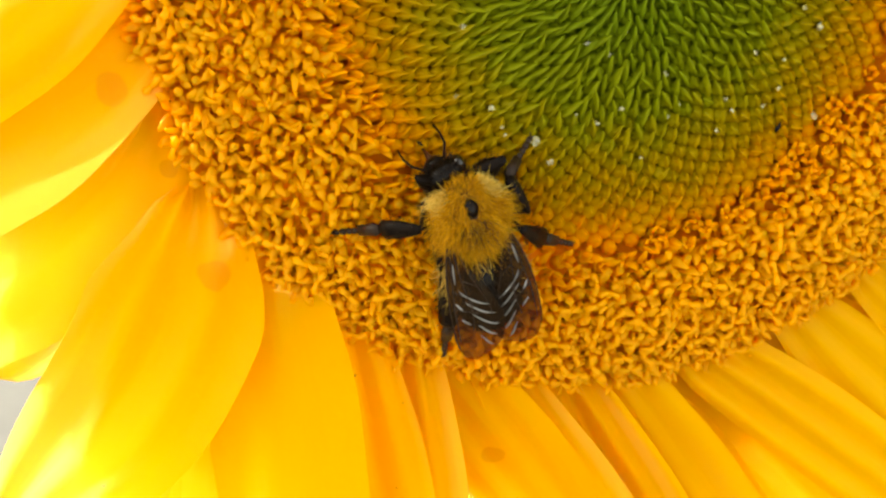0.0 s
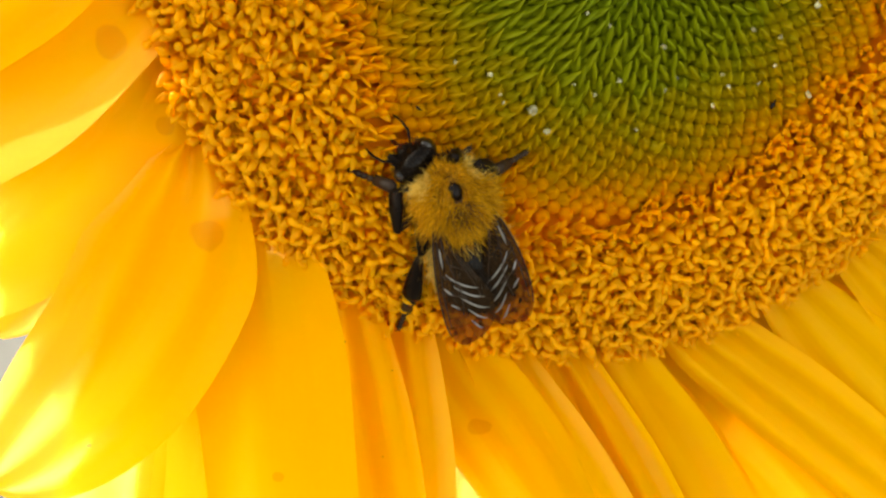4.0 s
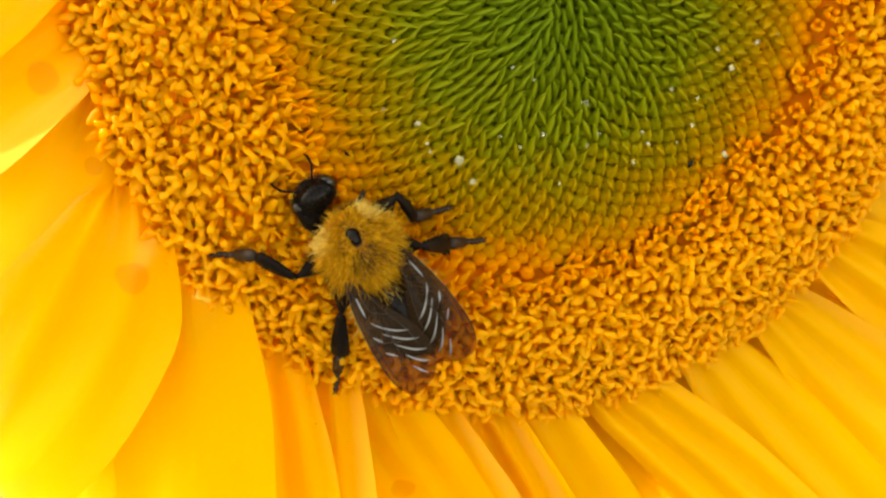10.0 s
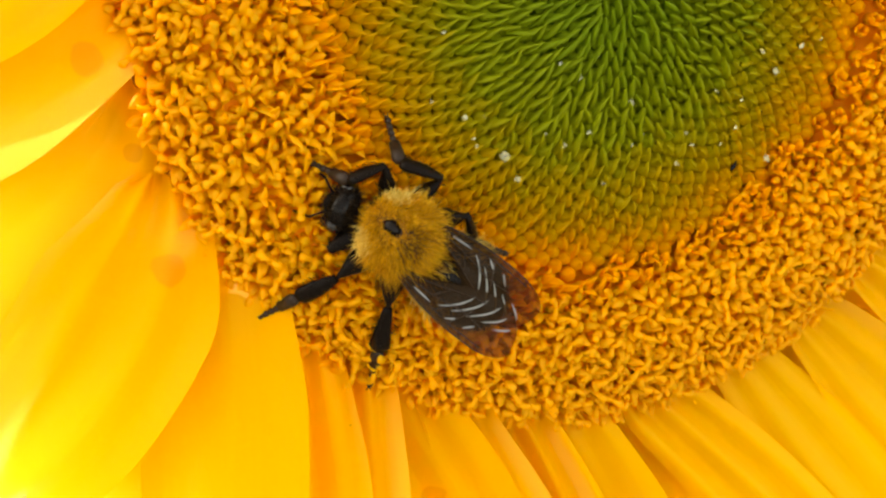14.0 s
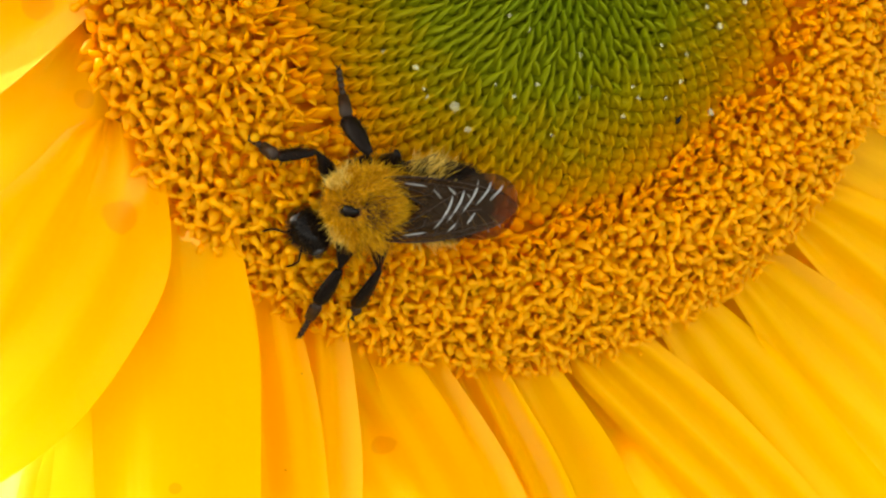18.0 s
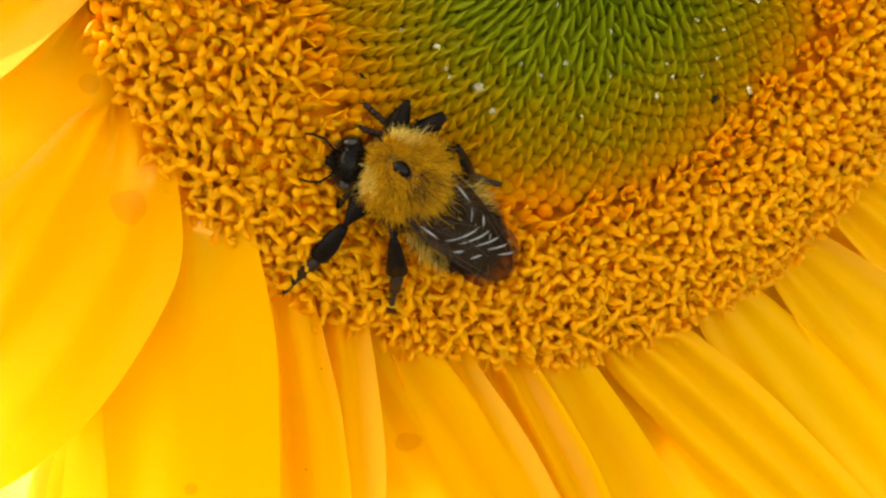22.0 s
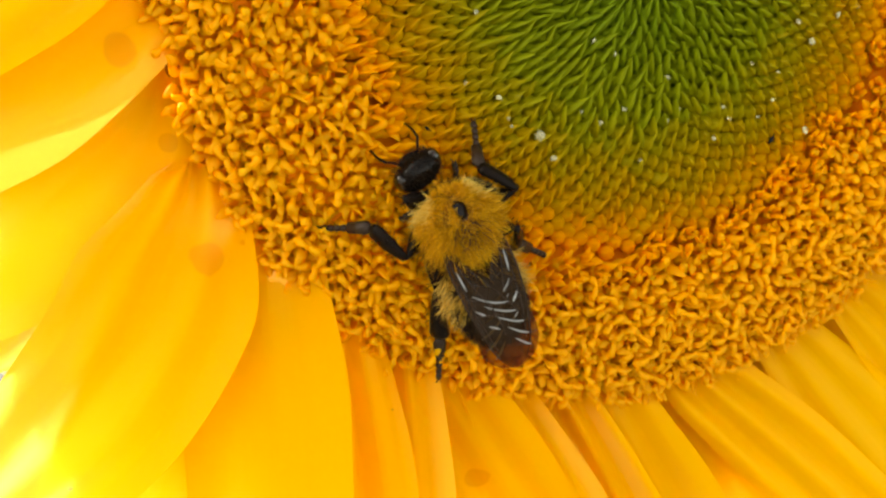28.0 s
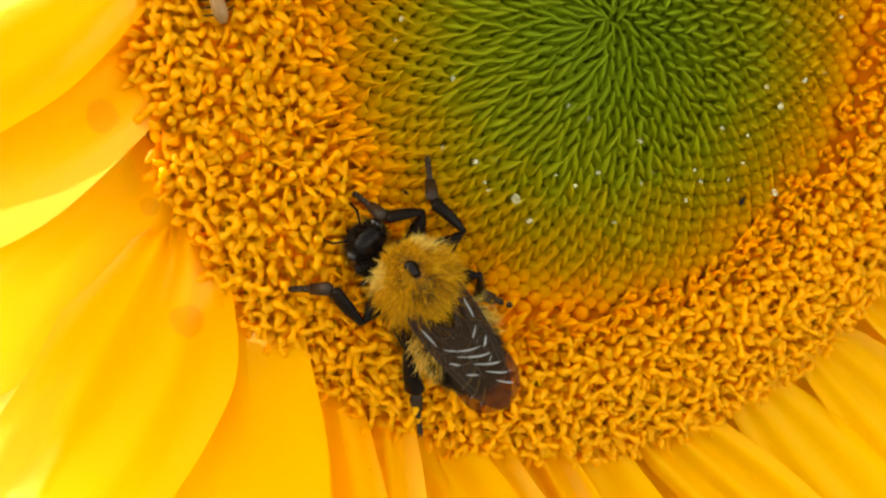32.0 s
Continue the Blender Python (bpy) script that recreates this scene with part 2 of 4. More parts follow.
WING = wing_material("wing_membrane", 1.16)
# glint put into the wing folds: paler and far glossier than the membrane
WING_GLINT = plain("fold_glint_tube", (0.05, 0.04, 0.03), 0.28, 0, 900.0, 0.3, 0.00002, 1.0)
WING_GLINT.node_tree.nodes["Principled BSDF"].inputs["IOR"].default_value = 2.1


# ---- building helpers ----
def mesh_of(name, verts, faces, material, smooth=True, uvs=None):
    me = bpy.data.meshes.new(name)
    me.from_pydata([tuple(v) for v in verts], [], [tuple(int(i) for i in f) for f in faces])
    me.materials.append(material)
    if smooth:
        me.polygons.foreach_set("use_smooth", [True] * len(me.polygons))
    if uvs is not None:
        layer = me.uv_layers.new(name="uv")
        loops = np.empty(len(me.loops), dtype=np.int32)
        me.loops.foreach_get("vertex_index", loops)
        layer.data.foreach_set("uv", np.asarray(uvs)[loops].astype(np.float32).ravel())
    me.update()
    return me


def part(name, verts, faces, material, parent, label="", smooth=True, uvs=None, kind=""):
    ob = new(name, mesh_of(name, verts, faces, material, smooth, uvs))
    ob.parent = parent
    return tagged(ob, label, kind=kind)


class Shape:
    """Vertices and faces, gathered piece by piece, in millimetres."""

    def __init__(self):
        self.v, self.f, self.n = [], [], 0
        self.second = 10 ** 9  # faces from this one on take the second material

    def add(self, verts, faces):
        verts = np.asarray(verts, dtype=float)
        self.v.append(verts)
        self.f += [tuple(i + self.n for i in f) for f in faces]
        self.n += len(verts)
        return self

    def verts(self):
        return np.concatenate(self.v) * MM

    def tube(self, points, radii, sides=6, flat=1.0, up=(0, 0, 1)):
        points = np.asarray(points, dtype=float)
        rings = []
        for i, p in enumerate(points):
            d = points[min(i + 1, len(points) - 1)] - points[max(i - 1, 0)]
            d = d / (np.linalg.norm(d) + 1e-9)
            s = np.cross(d, up)
            if np.linalg.norm(s) < 1e-3:
                s = np.cross(d, (1, 0.01, 0))
            s = s / np.linalg.norm(s)
            w = np.cross(s, d)
            for j in range(sides):
                a = 2 * math.pi * j / sides
                rings.append(p + radii[i] * (math.cos(a) * s + flat * math.sin(a) * w))
        faces = []
        for i in range(len(points) - 1):
            for j in range(sides):
                a, b = i * sides + j, i * sides + (j + 1) % sides
                faces.append((a, b, b + sides, a + sides))
        faces.append(tuple(range(sides))[::-1])
        faces.append(tuple(range((len(points) - 1) * sides, len(points) * sides)))
        return self.add(rings, faces)

    def ball(self, centre, size, rings=8, sides=12):
        v, f = [(0, 0, 1)], []
        for i in range(1, rings):
            a = math.pi * i / rings
            for j in range(sides):
                b = 2 * math.pi * j / sides
                v.append((math.sin(a) * math.cos(b), math.sin(a) * math.sin(b), math.cos(a)))
        v.append((0, 0, -1))
        last = len(v) - 1
        for j in range(sides):
            f.append((0, 1 + j, 1 + (j + 1) % sides))
            f.append((last, last - sides + (j + 1) % sides, last - sides + j))
        for i in range(rings - 2):
            for j in range(sides):
                a, b = 1 + i * sides + j, 1 + i * sides + (j + 1) % sides
                f.append((a, a + sides, b + sides, b))
        return self.add(np.asarray(v) * np.asarray(size) + np.asarray(centre), f)

    def hairs(self, roots, ways, lengths, width):
        """Three-sided tapering hairs."""
        roots, ways = np.asarray(roots, float), np.asarray(ways, float)
        lengths = np.asarray(lengths, float)[:, None]
        ways = ways / np.linalg.norm(ways, axis=1)[:, None]
        side = np.cross(ways, np.array([0.31, 0.52, 0.79]))
        side /= np.linalg.norm(side, axis=1)[:, None] + 1e-9
        other = np.cross(ways, side)
        corners = [roots + width * (math.cos(a) * side + math.sin(a) * other) for a in (0, 2.09, 4.19)]
        bend = ways + 0.25 * side * rng.normal(size=lengths.shape)
        mid = [c * 1.0 + 0.55 * lengths * ways for c in corners]
        tip = roots + lengths * bend
        v = np.stack([*corners, *mid, tip], 1).reshape(-1, 3)
        faces = []
        for i in range(len(roots)):
            k = 7 * i
            faces += [(k, k + 1, k + 4, k + 3), (k + 1, k + 2, k + 5, k + 4), (k + 2, k, k + 3, k + 5),
                      (k + 3, k + 4, k + 6), (k + 4, k + 5, k + 6), (k + 5, k + 3, k + 6)]
        return self.add(v, faces)


rng = np.random.default_rng(7)


# ---- setting ----
def ground():
    n = 24
    v = [(0, 0, 0)]
    for r in (2.0, 12.0, 90.0, 900.0):
        v += [(r * math.cos(2 * math.pi * i / n), r * math.sin(2 * math.pi * i / n), 0) for i in range(n)]
    f = [(0, 1 + i, 1 + (i + 1) % n) for i in range(n)]
    for k in range(3):
        f += [(1 + k * n + i, 1 + (k + 1) * n + i, 1 + (k + 1) * n + (i + 1) % n, 1 + k * n + (i + 1) % n) for i in range(n)]
    ob = new("ground", mesh_of("ground", v, f, PAVING, False))
    tagged(ob, "pale grey paved ground far below the flower", "ground", kind="structure")


ground()

# ---- sunflower ----
sunflower = new("sunflower")
sunflower.matrix_world = FLOWER
sunflower.empty_display_size = 0.01
tagged(sunflower, "open yellow sunflower head with a green centre, on its stem", "sunflower")


def smooth_step(a, b, x):
    t = np.clip((x - a) / (b - a), 0, 1)
    return t * t * (3 - 2 * t)


def petal(base, way, width, length, z=-1.5, droop=2.0, turn=0.0, trough=1.3, ridge=0.5, foot=0.6, tilt=0.0, seed=0):
    """One ray petal. base: its foot in the disc's plane; way: degrees; turn: how far it bends sideways on its way."""
    r = np.random.default_rng(seed + 100)
    nu, nv = 25, 30
    v, uvs = [], []
    p = np.array(base, float)
    phase, waves = r.uniform(0, 6.28), r.uniform(2.2, 3.2)
    spine = [p.copy()]
    for j in range(nv):
        a = radians(way + turn * j / nv)
        p = p + length / nv * np.array([math.cos(a), math.sin(a)])
        spine.append(p.copy())
    for j in range(nv + 1):
        s = j / nv
        a = radians(way + turn * s)
        side = np.array([-math.sin(a), math.cos(a)])
        full = (foot + (1 - foot) * smooth_step(0, 0.3, s)) * (1.0 if s < 0.5 else math.sqrt(max(1 - ((s - 0.5) / 0.5) ** 2.2, 0.0)))
        start = min(s / 0.10, 1.0)
        half = 0.5 * width * max(full, 0.015) * (0.45 + 0.55 * math.sqrt(start * (2 - start)))
        zc = z - droop * s * s - 1.4 * (1 - start) ** 2
        for i in range(nu):
            u = 2 * i / (nu - 1) - 1
            q = spine[j] + side * half * u
            lift = trough * (u * u - 0.3) * (1 - 0.6 * s) + ridge * math.cos(waves * math.pi * u + phase) * (1 - 0.5 * s)
            lift += tilt * u * (0.35 + 0.65 * smooth_step(0, 0.25, s))
            lift += 0.35 * math.sin(5.0 * s + 2.0 * u + phase)
            v.append((q[0] * MM, q[1] * MM, (zc + lift) * MM))
            uvs.append((0.5 + 0.5 * u, s))
    f = [(j * nu + i, j * nu + i + 1, (j + 1) * nu + i + 1, (j + 1) * nu + i) for j in range(nv) for i in range(nu - 1)]
    return part("petal", v, f, PETAL, sunflower, uvs=uvs)


def petals():
    # beside the camera's way, each over the one behind it: foot, way, width, length, height, bend, foot's share, tilt
    near_side = (
        ((-30.5, 14.0), 196, 14, 48, -1.6, 0, 0.6, 1.2), ((-30.0, 6.7), 212, 14, 46, -1.2, -4, 0.6, 1.6), ((-29.6, 2.6), 208, 11, 40, -2.4, -4, 0.8, 0.8),
        ((-30.3, -1.9), 208, 14, 46, -1.8, -6, 0.6, 1.6), ((-31.0, -6.6), 233, 15, 27.5, -3.4, -28, 0.36, 0.5), ((-29.5, -14.4), 260, 12.4, 30.5, -1.5, -48, 0.52, 0.4))
    # the front row below: each one's further edge lies over the next
    front = (((-26.0, -16.9), 273, 11, 50, -1.7, 0, 0.7, 2.0), ((-20.5, -22.6), 279, 7, 50, -1.9, -3, 0.7, 1.9), ((-15.8, -26.0), 273, 6.5, 50, -1.9, -4, 0.7, 2.0), ((-16.0, -25.9), 302, 9.0, 50, -3.0, 1, 0.7, 2.0),
             ((-10.3, -28.7), 301, 6.5, 50, -2.0, -4, 0.7, 2.2), ((-4.5, -30.2), 298, 6.5, 50, -2.0, 0, 0.7, 1.6), ((-0.8, -30.5), 302, 8.0, 50, -2.2, -1, 0.7, 2.0), ((4.2, -30.2), 314, 9.0, 52, -4.4, -4, 0.7, 0.8),
             ((6.0, -30.0), 322, 7.8, 52, -1.5, -8, 0.8, 0.7), ((14.0, -27.4), 313, 9.0, 52, -2.2, 8, 0.6, 0.7), ((19.5, -24.2), 321, 9.5, 52, -1.9, 0, 0.6, 1.0), ((24.5, -19.6), 331, 10.5, 54, -2.0, 0, 0.6, 1.4), ((27.4, -14.6), 341, 11, 54, -1.9, 0, 0.6, 1.4))
    for i, (base, way, width, length, z, turn, foot, tilt) in enumerate(near_side + front):
        petal(base, way, width, length, z, droop=1.0 + 0.3 * (i % 3), turn=turn, trough=0.6, ridge=0.22 + 0.16 * (i % 3), foot=foot, tilt=tilt, seed=70 + i)
    # first three are added behind to keep the sun off petals in front
    back_row = (
        ((-33.0, 3.0), 203, 8, 50, -5.6, 0), ((-33.5, -4.5), 212, 9, 46, -5.8, 0), ((-33.0, -12.0), 233, 10, 21, -5.6, 0), ((-29.2, -17.6), 256, 12.5, 52, -4.0, 3),
        ((-27.0, -19.0), 264, 15, 56, -5.2, 4), ((-20.5, -24.0), 276, 15, 58, -5.4, 4), ((-12.0, -29.0), 290, 15, 58, -5.2, 2), ((-3.5, -31.0), 301, 15, 58, -5.4, 2), ((5.0, -31.0), 306, 15, 58, -5.2, 2),
        ((13.0, -29.0), 314, 15, 58, -5.4, 2), ((20.5, -24.5), 322, 15, 58, -5.2, 2), ((25.5, -18.5), 332, 15, 58, -5.4, 2))
    for i, (base, way, width, length, z, turn) in enumerate(back_row):
        petal(base, way, width, length, z, droop=1.0 + 0.3 * (i % 3), turn=turn, foot=0.62, seed=i)
    for i in range(12):
        a = -20 + i * 15.0
        b = (31 * math.cos(radians(a)), 31 * math.sin(radians(a)))
        petal(b, a + 22, 13, 52 + 3 * (i % 3), -1.3 - 1.1 * (i % 2), turn=6, seed=40 + i)


petals()


def receptacle():
    s = Shape()
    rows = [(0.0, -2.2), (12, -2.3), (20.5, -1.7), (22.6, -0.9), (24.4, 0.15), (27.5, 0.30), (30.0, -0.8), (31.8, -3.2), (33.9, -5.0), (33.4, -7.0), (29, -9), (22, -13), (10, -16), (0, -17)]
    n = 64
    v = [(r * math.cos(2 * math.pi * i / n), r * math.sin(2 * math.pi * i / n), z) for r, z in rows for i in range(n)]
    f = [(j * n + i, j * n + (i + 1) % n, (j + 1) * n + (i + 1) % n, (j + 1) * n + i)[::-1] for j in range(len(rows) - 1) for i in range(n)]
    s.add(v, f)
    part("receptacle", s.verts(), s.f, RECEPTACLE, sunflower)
    back_way = FLOWER.inverted().to_3x3()
    pts = [Vector((0, 0, -15.0))]
    down = back_way @ Vector((0, 0, -1))
    way = Vector((0, 0, -1.0))
    for i in range(40):
        way = (way * 0.82 + down * 0.18).normalized()
        pts.append(pts[-1] + way * 12.0)
    top = FLOWER @ (pts[-1] * MM)
    pts.append(pts[-1] + down * (top.z / MM + 5))
    st = Shape().tube([tuple(p) for p in pts], [9.0] * (len(pts) - 1) + [12.0], 14)
    part("stem", st.verts(), st.f, GREEN, sunflower, "thick green hairy stem")


receptacle()


def bracts():
    # unseen ring, added to cast shade on the petals in front
    n = 26
    for i in range(n):
        a = 2 * math.pi * (i + 0.3 * (i % 2)) / n
        # lower bracts are made wider and longer to block more sun
        lower = 250 < math.degrees(a) < 345
        v = []
        for j in range(9):
            s = j / 8
            half = (6.6 if lower else 5.0) * math.sqrt(max(1 - s ** 1.6, 0.004))
            r = 29 + (15.5 + 5.0 * (i % 3) + (7.0 if lower else 0.0)) * s
            for u in (-1, -0.5, 0, 0.5, 1):
                v.append((r * math.cos(a) - u * half * math.sin(a), r * math.sin(a) + u * half * math.cos(a), -7.5 - (i % 2) * 1.2 - 2.0 * s * s + 0.8 * u * u))
        f = [(j * 5 + k, j * 5 + k + 1, (j + 1) * 5 + k + 1, (j + 1) * 5 + k) for j in range(8) for k in range(4)]
        part("bract", np.array(v) * MM, f, GREEN, sunflower, "unseen green pointed bract added behind the petals to shade them" if i == 0 else "")


bracts()


def leaf():
    """A broad wavy-edged leaf on its stalk, lower down behind the head."""
    rings, n = 5, 72
    c = Vector((-33.0, -36.5, -45.0))
    v = [tuple(c)]
    for k in range(1, rings + 1):
        for i in range(n):
            a = 2 * math.pi * i / n
            r = 12.0 * k / rings * (1 + 0.10 * math.cos(2 * a + 0.6)) + (k / rings) ** 3 * (0.7 * math.sin(9 * a) + 0.4 * math.sin(17 * a + 1))
            v.append((c.x + r * math.cos(a), c.y + r * math.sin(a), c.z + 1.6 * (k / rings) ** 2 * math.sin(5 * a + 0.5) - 0.02 * r * r))
    f = [(0, 1 + i, 1 + (i + 1) % n) for i in range(n)]
    for k in range(rings - 1):
        f += [(1 + k * n + i, 1 + (k + 1) * n + i, 1 + (k + 1) * n + (i + 1) % n, 1 + k * n + (i + 1) % n) for i in range(n)]
    part("leaf", np.array(v) * MM, f, BACKLIT_LEAF, sunflower, "green wavy-edged leaf behind the petals, painted pale as if backlit")
    st = Shape().tube([tuple(c), (-22, -34, -48), (-10, -30, -56), (0, -20, -62)], [0.8, 1.2, 1.5, 1.8], 8)
    part("leaf_stalk", st.verts(), st.f, GREEN, sunflower)
    v = []
    for j in range(9):
        t = j / 8
        half, r, a = 3.4 * math.sqrt(max(1 - t ** 1.6, 0.004)), 30 + 21.0 * t, radians(214.5)
        for u in (-1, -0.5, 0, 0.5, 1):
            v.append((r * math.cos(a) - u * half * math.sin(a), r * math.sin(a) + u * half * math.cos(a), -9.0 - 1.5 * t * t + 0.8 * u * u))
    part("bract", np.array(v) * MM, [(j * 5 + k, j * 5 + k + 1, (j + 1) * 5 + k + 1, (j + 1) * 5 + k) for j in range(8) for k in range(4)], GREEN, sunflower)


leaf()


# ---- florets: one spiral of them fills the disc ----
STEP, BUD_STEP, BUD_POWER = 0.79, 0.4545, 0.52
RIM, OPEN_FROM = 32.3, 20.8


def open_floret(seed, forked):
    """An opened floret: five pointed lobes round an open cup; its style stands closed as a blunt rod, or its two knobbed arms curl apart."""
    r = np.random.default_rng(seed)
    s = Shape()
    turn = r.uniform(0, 6.28)
    cup = ((0.40, -2.3), (0.58, -0.9), (0.68, -0.06), (0.58, -0.02), (0.46, -0.34), (0.10, -0.52))
    v = [(q * math.cos(turn + 0.628 * j), q * math.sin(turn + 0.628 * j), z) for q, z in cup for j in range(10)]
    s.add(v, [(k * 10 + j, k * 10 + (j + 1) % 10, k * 10 + 10 + (j + 1) % 10, k * 10 + 10 + j) for k in range(5) for j in range(10)])
    s.second = len(s.f)
    low = 0.10 if forked else 0.0
    for j in range(5):
        a = turn + 1.2566 * j + r.uniform(-0.2, 0.2)
        out, dip, bend = r.uniform(0.95, 1.25), r.uniform(-0.15, 0.40), r.uniform(-0.35, 0.35)
        c, sn, c1, sn1 = math.cos(a), math.sin(a), math.cos(a + bend), math.sin(a + bend)
        s.tube([(0.54 * c, 0.54 * sn, -0.30 - low), (0.66 * c, 0.66 * sn, 0.14 - low), (0.82 * c, 0.82 * sn, 0.36 - 1.3 * low), (0.98 * out * c1, 0.98 * out * sn1, 0.42 + dip - 1.5 * low), (1.12 * out * c1, 1.12 * out * sn1, 0.40 + 1.4 * dip - 2 * low)],
               [0.30, 0.34, 0.28, 0.15, 0.03], 6, 0.38)
    across = r.uniform(0, 6.28)
    if not forked:
        tall, bow = r.uniform(0.35, 0.95), r.uniform(0.05, 0.35)
        c, sn = bow * math.cos(across), bow * math.sin(across)
        s.tube([(0, 0, -1.2), (0, 0, -0.3), (0.25 * c, 0.25 * sn, 0.4 * tall), (0.6 * c, 0.6 * sn, 0.72 * tall), (0.9 * c, 0.9 * sn, 0.95 * tall), (c, sn, tall + 0.14), (c, sn, tall + 0.22)], [0.20, 0.20, 0.20, 0.21, 0.26, 0.21, 0.09], 8)
        return s
    tall = r.uniform(0.3, 0.75)
    s.tube([(0, 0, -1.2), (0, 0, -0.1), (0.02, 0, tall)], [0.22, 0.21, 0.22], 6)
    for d in (0, math.pi + r.uniform(-0.8, 0.8)):
        c, sn = math.cos(across + d), math.sin(across + d)
        curl, full = r.uniform(0.22, 0.34), r.uniform(2.2, 4.0)
        pts = []
        for k in range(7):
            w = full * k / 6
            q = curl * (1 - math.cos(w)) + 0.05
            pts.append((q * c, q * sn, tall - 0.05 + curl * math.sin(w)))
        s.tube(pts, [0.16, 0.15, 0.15, 0.17, 0.22, 0.26, 0.13], 8)
    return s


def spike_floret(seed):
    """A floret just opening: thin pointed blades that lean to the middle, out of a short tube."""
    r = np.random.default_rng(seed)
    s = Shape()
    turn = r.uniform(0, 6.28)
    s.tube([(0, 0, -2.2), (0, 0, -0.7), (0, 0, -0.1)], [0.30, 0.48, 0.44], 8)
    for j in range(4):
        h = r.uniform(1.3, 2.1) if j == 0 else r.uniform(0.5, 1.3)
        a = turn + 1.57 * j + r.uniform(-0.4, 0.4)
        c, sn = math.cos(a), math.sin(a)
        out = r.uniform(0.1, 0.55)
        wide = r.uniform(0.26, 0.34)
        s.tube([(0.2 * c, 0.2 * sn, -0.5), (0.28 * c, 0.28 * sn, 0.2 * h), ((0.28 + 0.3 * out) * c, (0.28 + 0.3 * out) * sn, 0.5 * h), ((0.28 + 0.7 * out) * c, (0.28 + 0.7 * out) * sn, 0.82 * h), ((0.28 + out) * c, (0.28 + out) * sn, h)],
               [0.26, wide, 0.95 * wide, 0.5 * wide, 0.02], 6, 0.42)
    s.second = 0
    return s


def bud_floret(seed):
    """A closed round bud with a small point."""
    s = Shape()
    sides = 8
    rows = [(0.34, -1.6), (0.62, -0.80), (0.66, -0.42), (0.57, -0.08), (0.36, 0.16), (0.16, 0.36), (0.03, 0.62)]
    v = [(r * math.cos(2 * math.pi * i / sides) - 0.5 * max(z, 0.0), r * math.sin(2 * math.pi * i / sides), z) for r, z in rows for i in range(sides)]
    f = [(j * sides + i, j * sides + (i + 1) % sides, (j + 1) * sides + (i + 1) % sides, (j + 1) * sides + i) for j in range(len(rows) - 1) for i in range(sides)]
    f.append(tuple(range((len(rows) - 1) * sides, len(rows) * sides)))
    return s.add(v, f)


def scale_floret(seed, short=False):
    """A young bud behind a green pointed scale that leans to the middle (its local -x)."""
    r = np.random.default_rng(seed)
    s = bud_floret(seed)
    long = r.uniform(0.5, 0.8) if short else r.uniform(0.8, 1.25)
    side = r.uniform(-0.25, 0.25)
    wide = 0.46 if short else r.uniform(0.60, 0.72)
    s.tube([(0.45, 0, -1.3), (0.30, 0, -0.15), (-0.05 - 0.15 * long, 0.2 * side, 0.28), (-0.15 - 0.45 * long, 0.5 * side, 0.40 + 0.22 * long), (-0.2 - 0.72 * long, 0.8 * side, 0.44 + 0.40 * long), (-0.2 - 0.95 * long, side, 0.44 + 0.62 * long)],
           [wide, wide * 1.08, 0.96 * wide, 0.64 * wide, 0.32 * wide, 0.015], 7, 0.40, (0, 1, 0.0))
    return s


def height(r):
    """Height of the florets' shoulders over the disc's plane."""
    return float(np.interp(r, (0, 8, 15, 20.5, 21.5, 26, 30, 32.3), (-1.2, -0.7, -0.25, 0.0, 0.35, 0.7, 0.1, -1.3)))


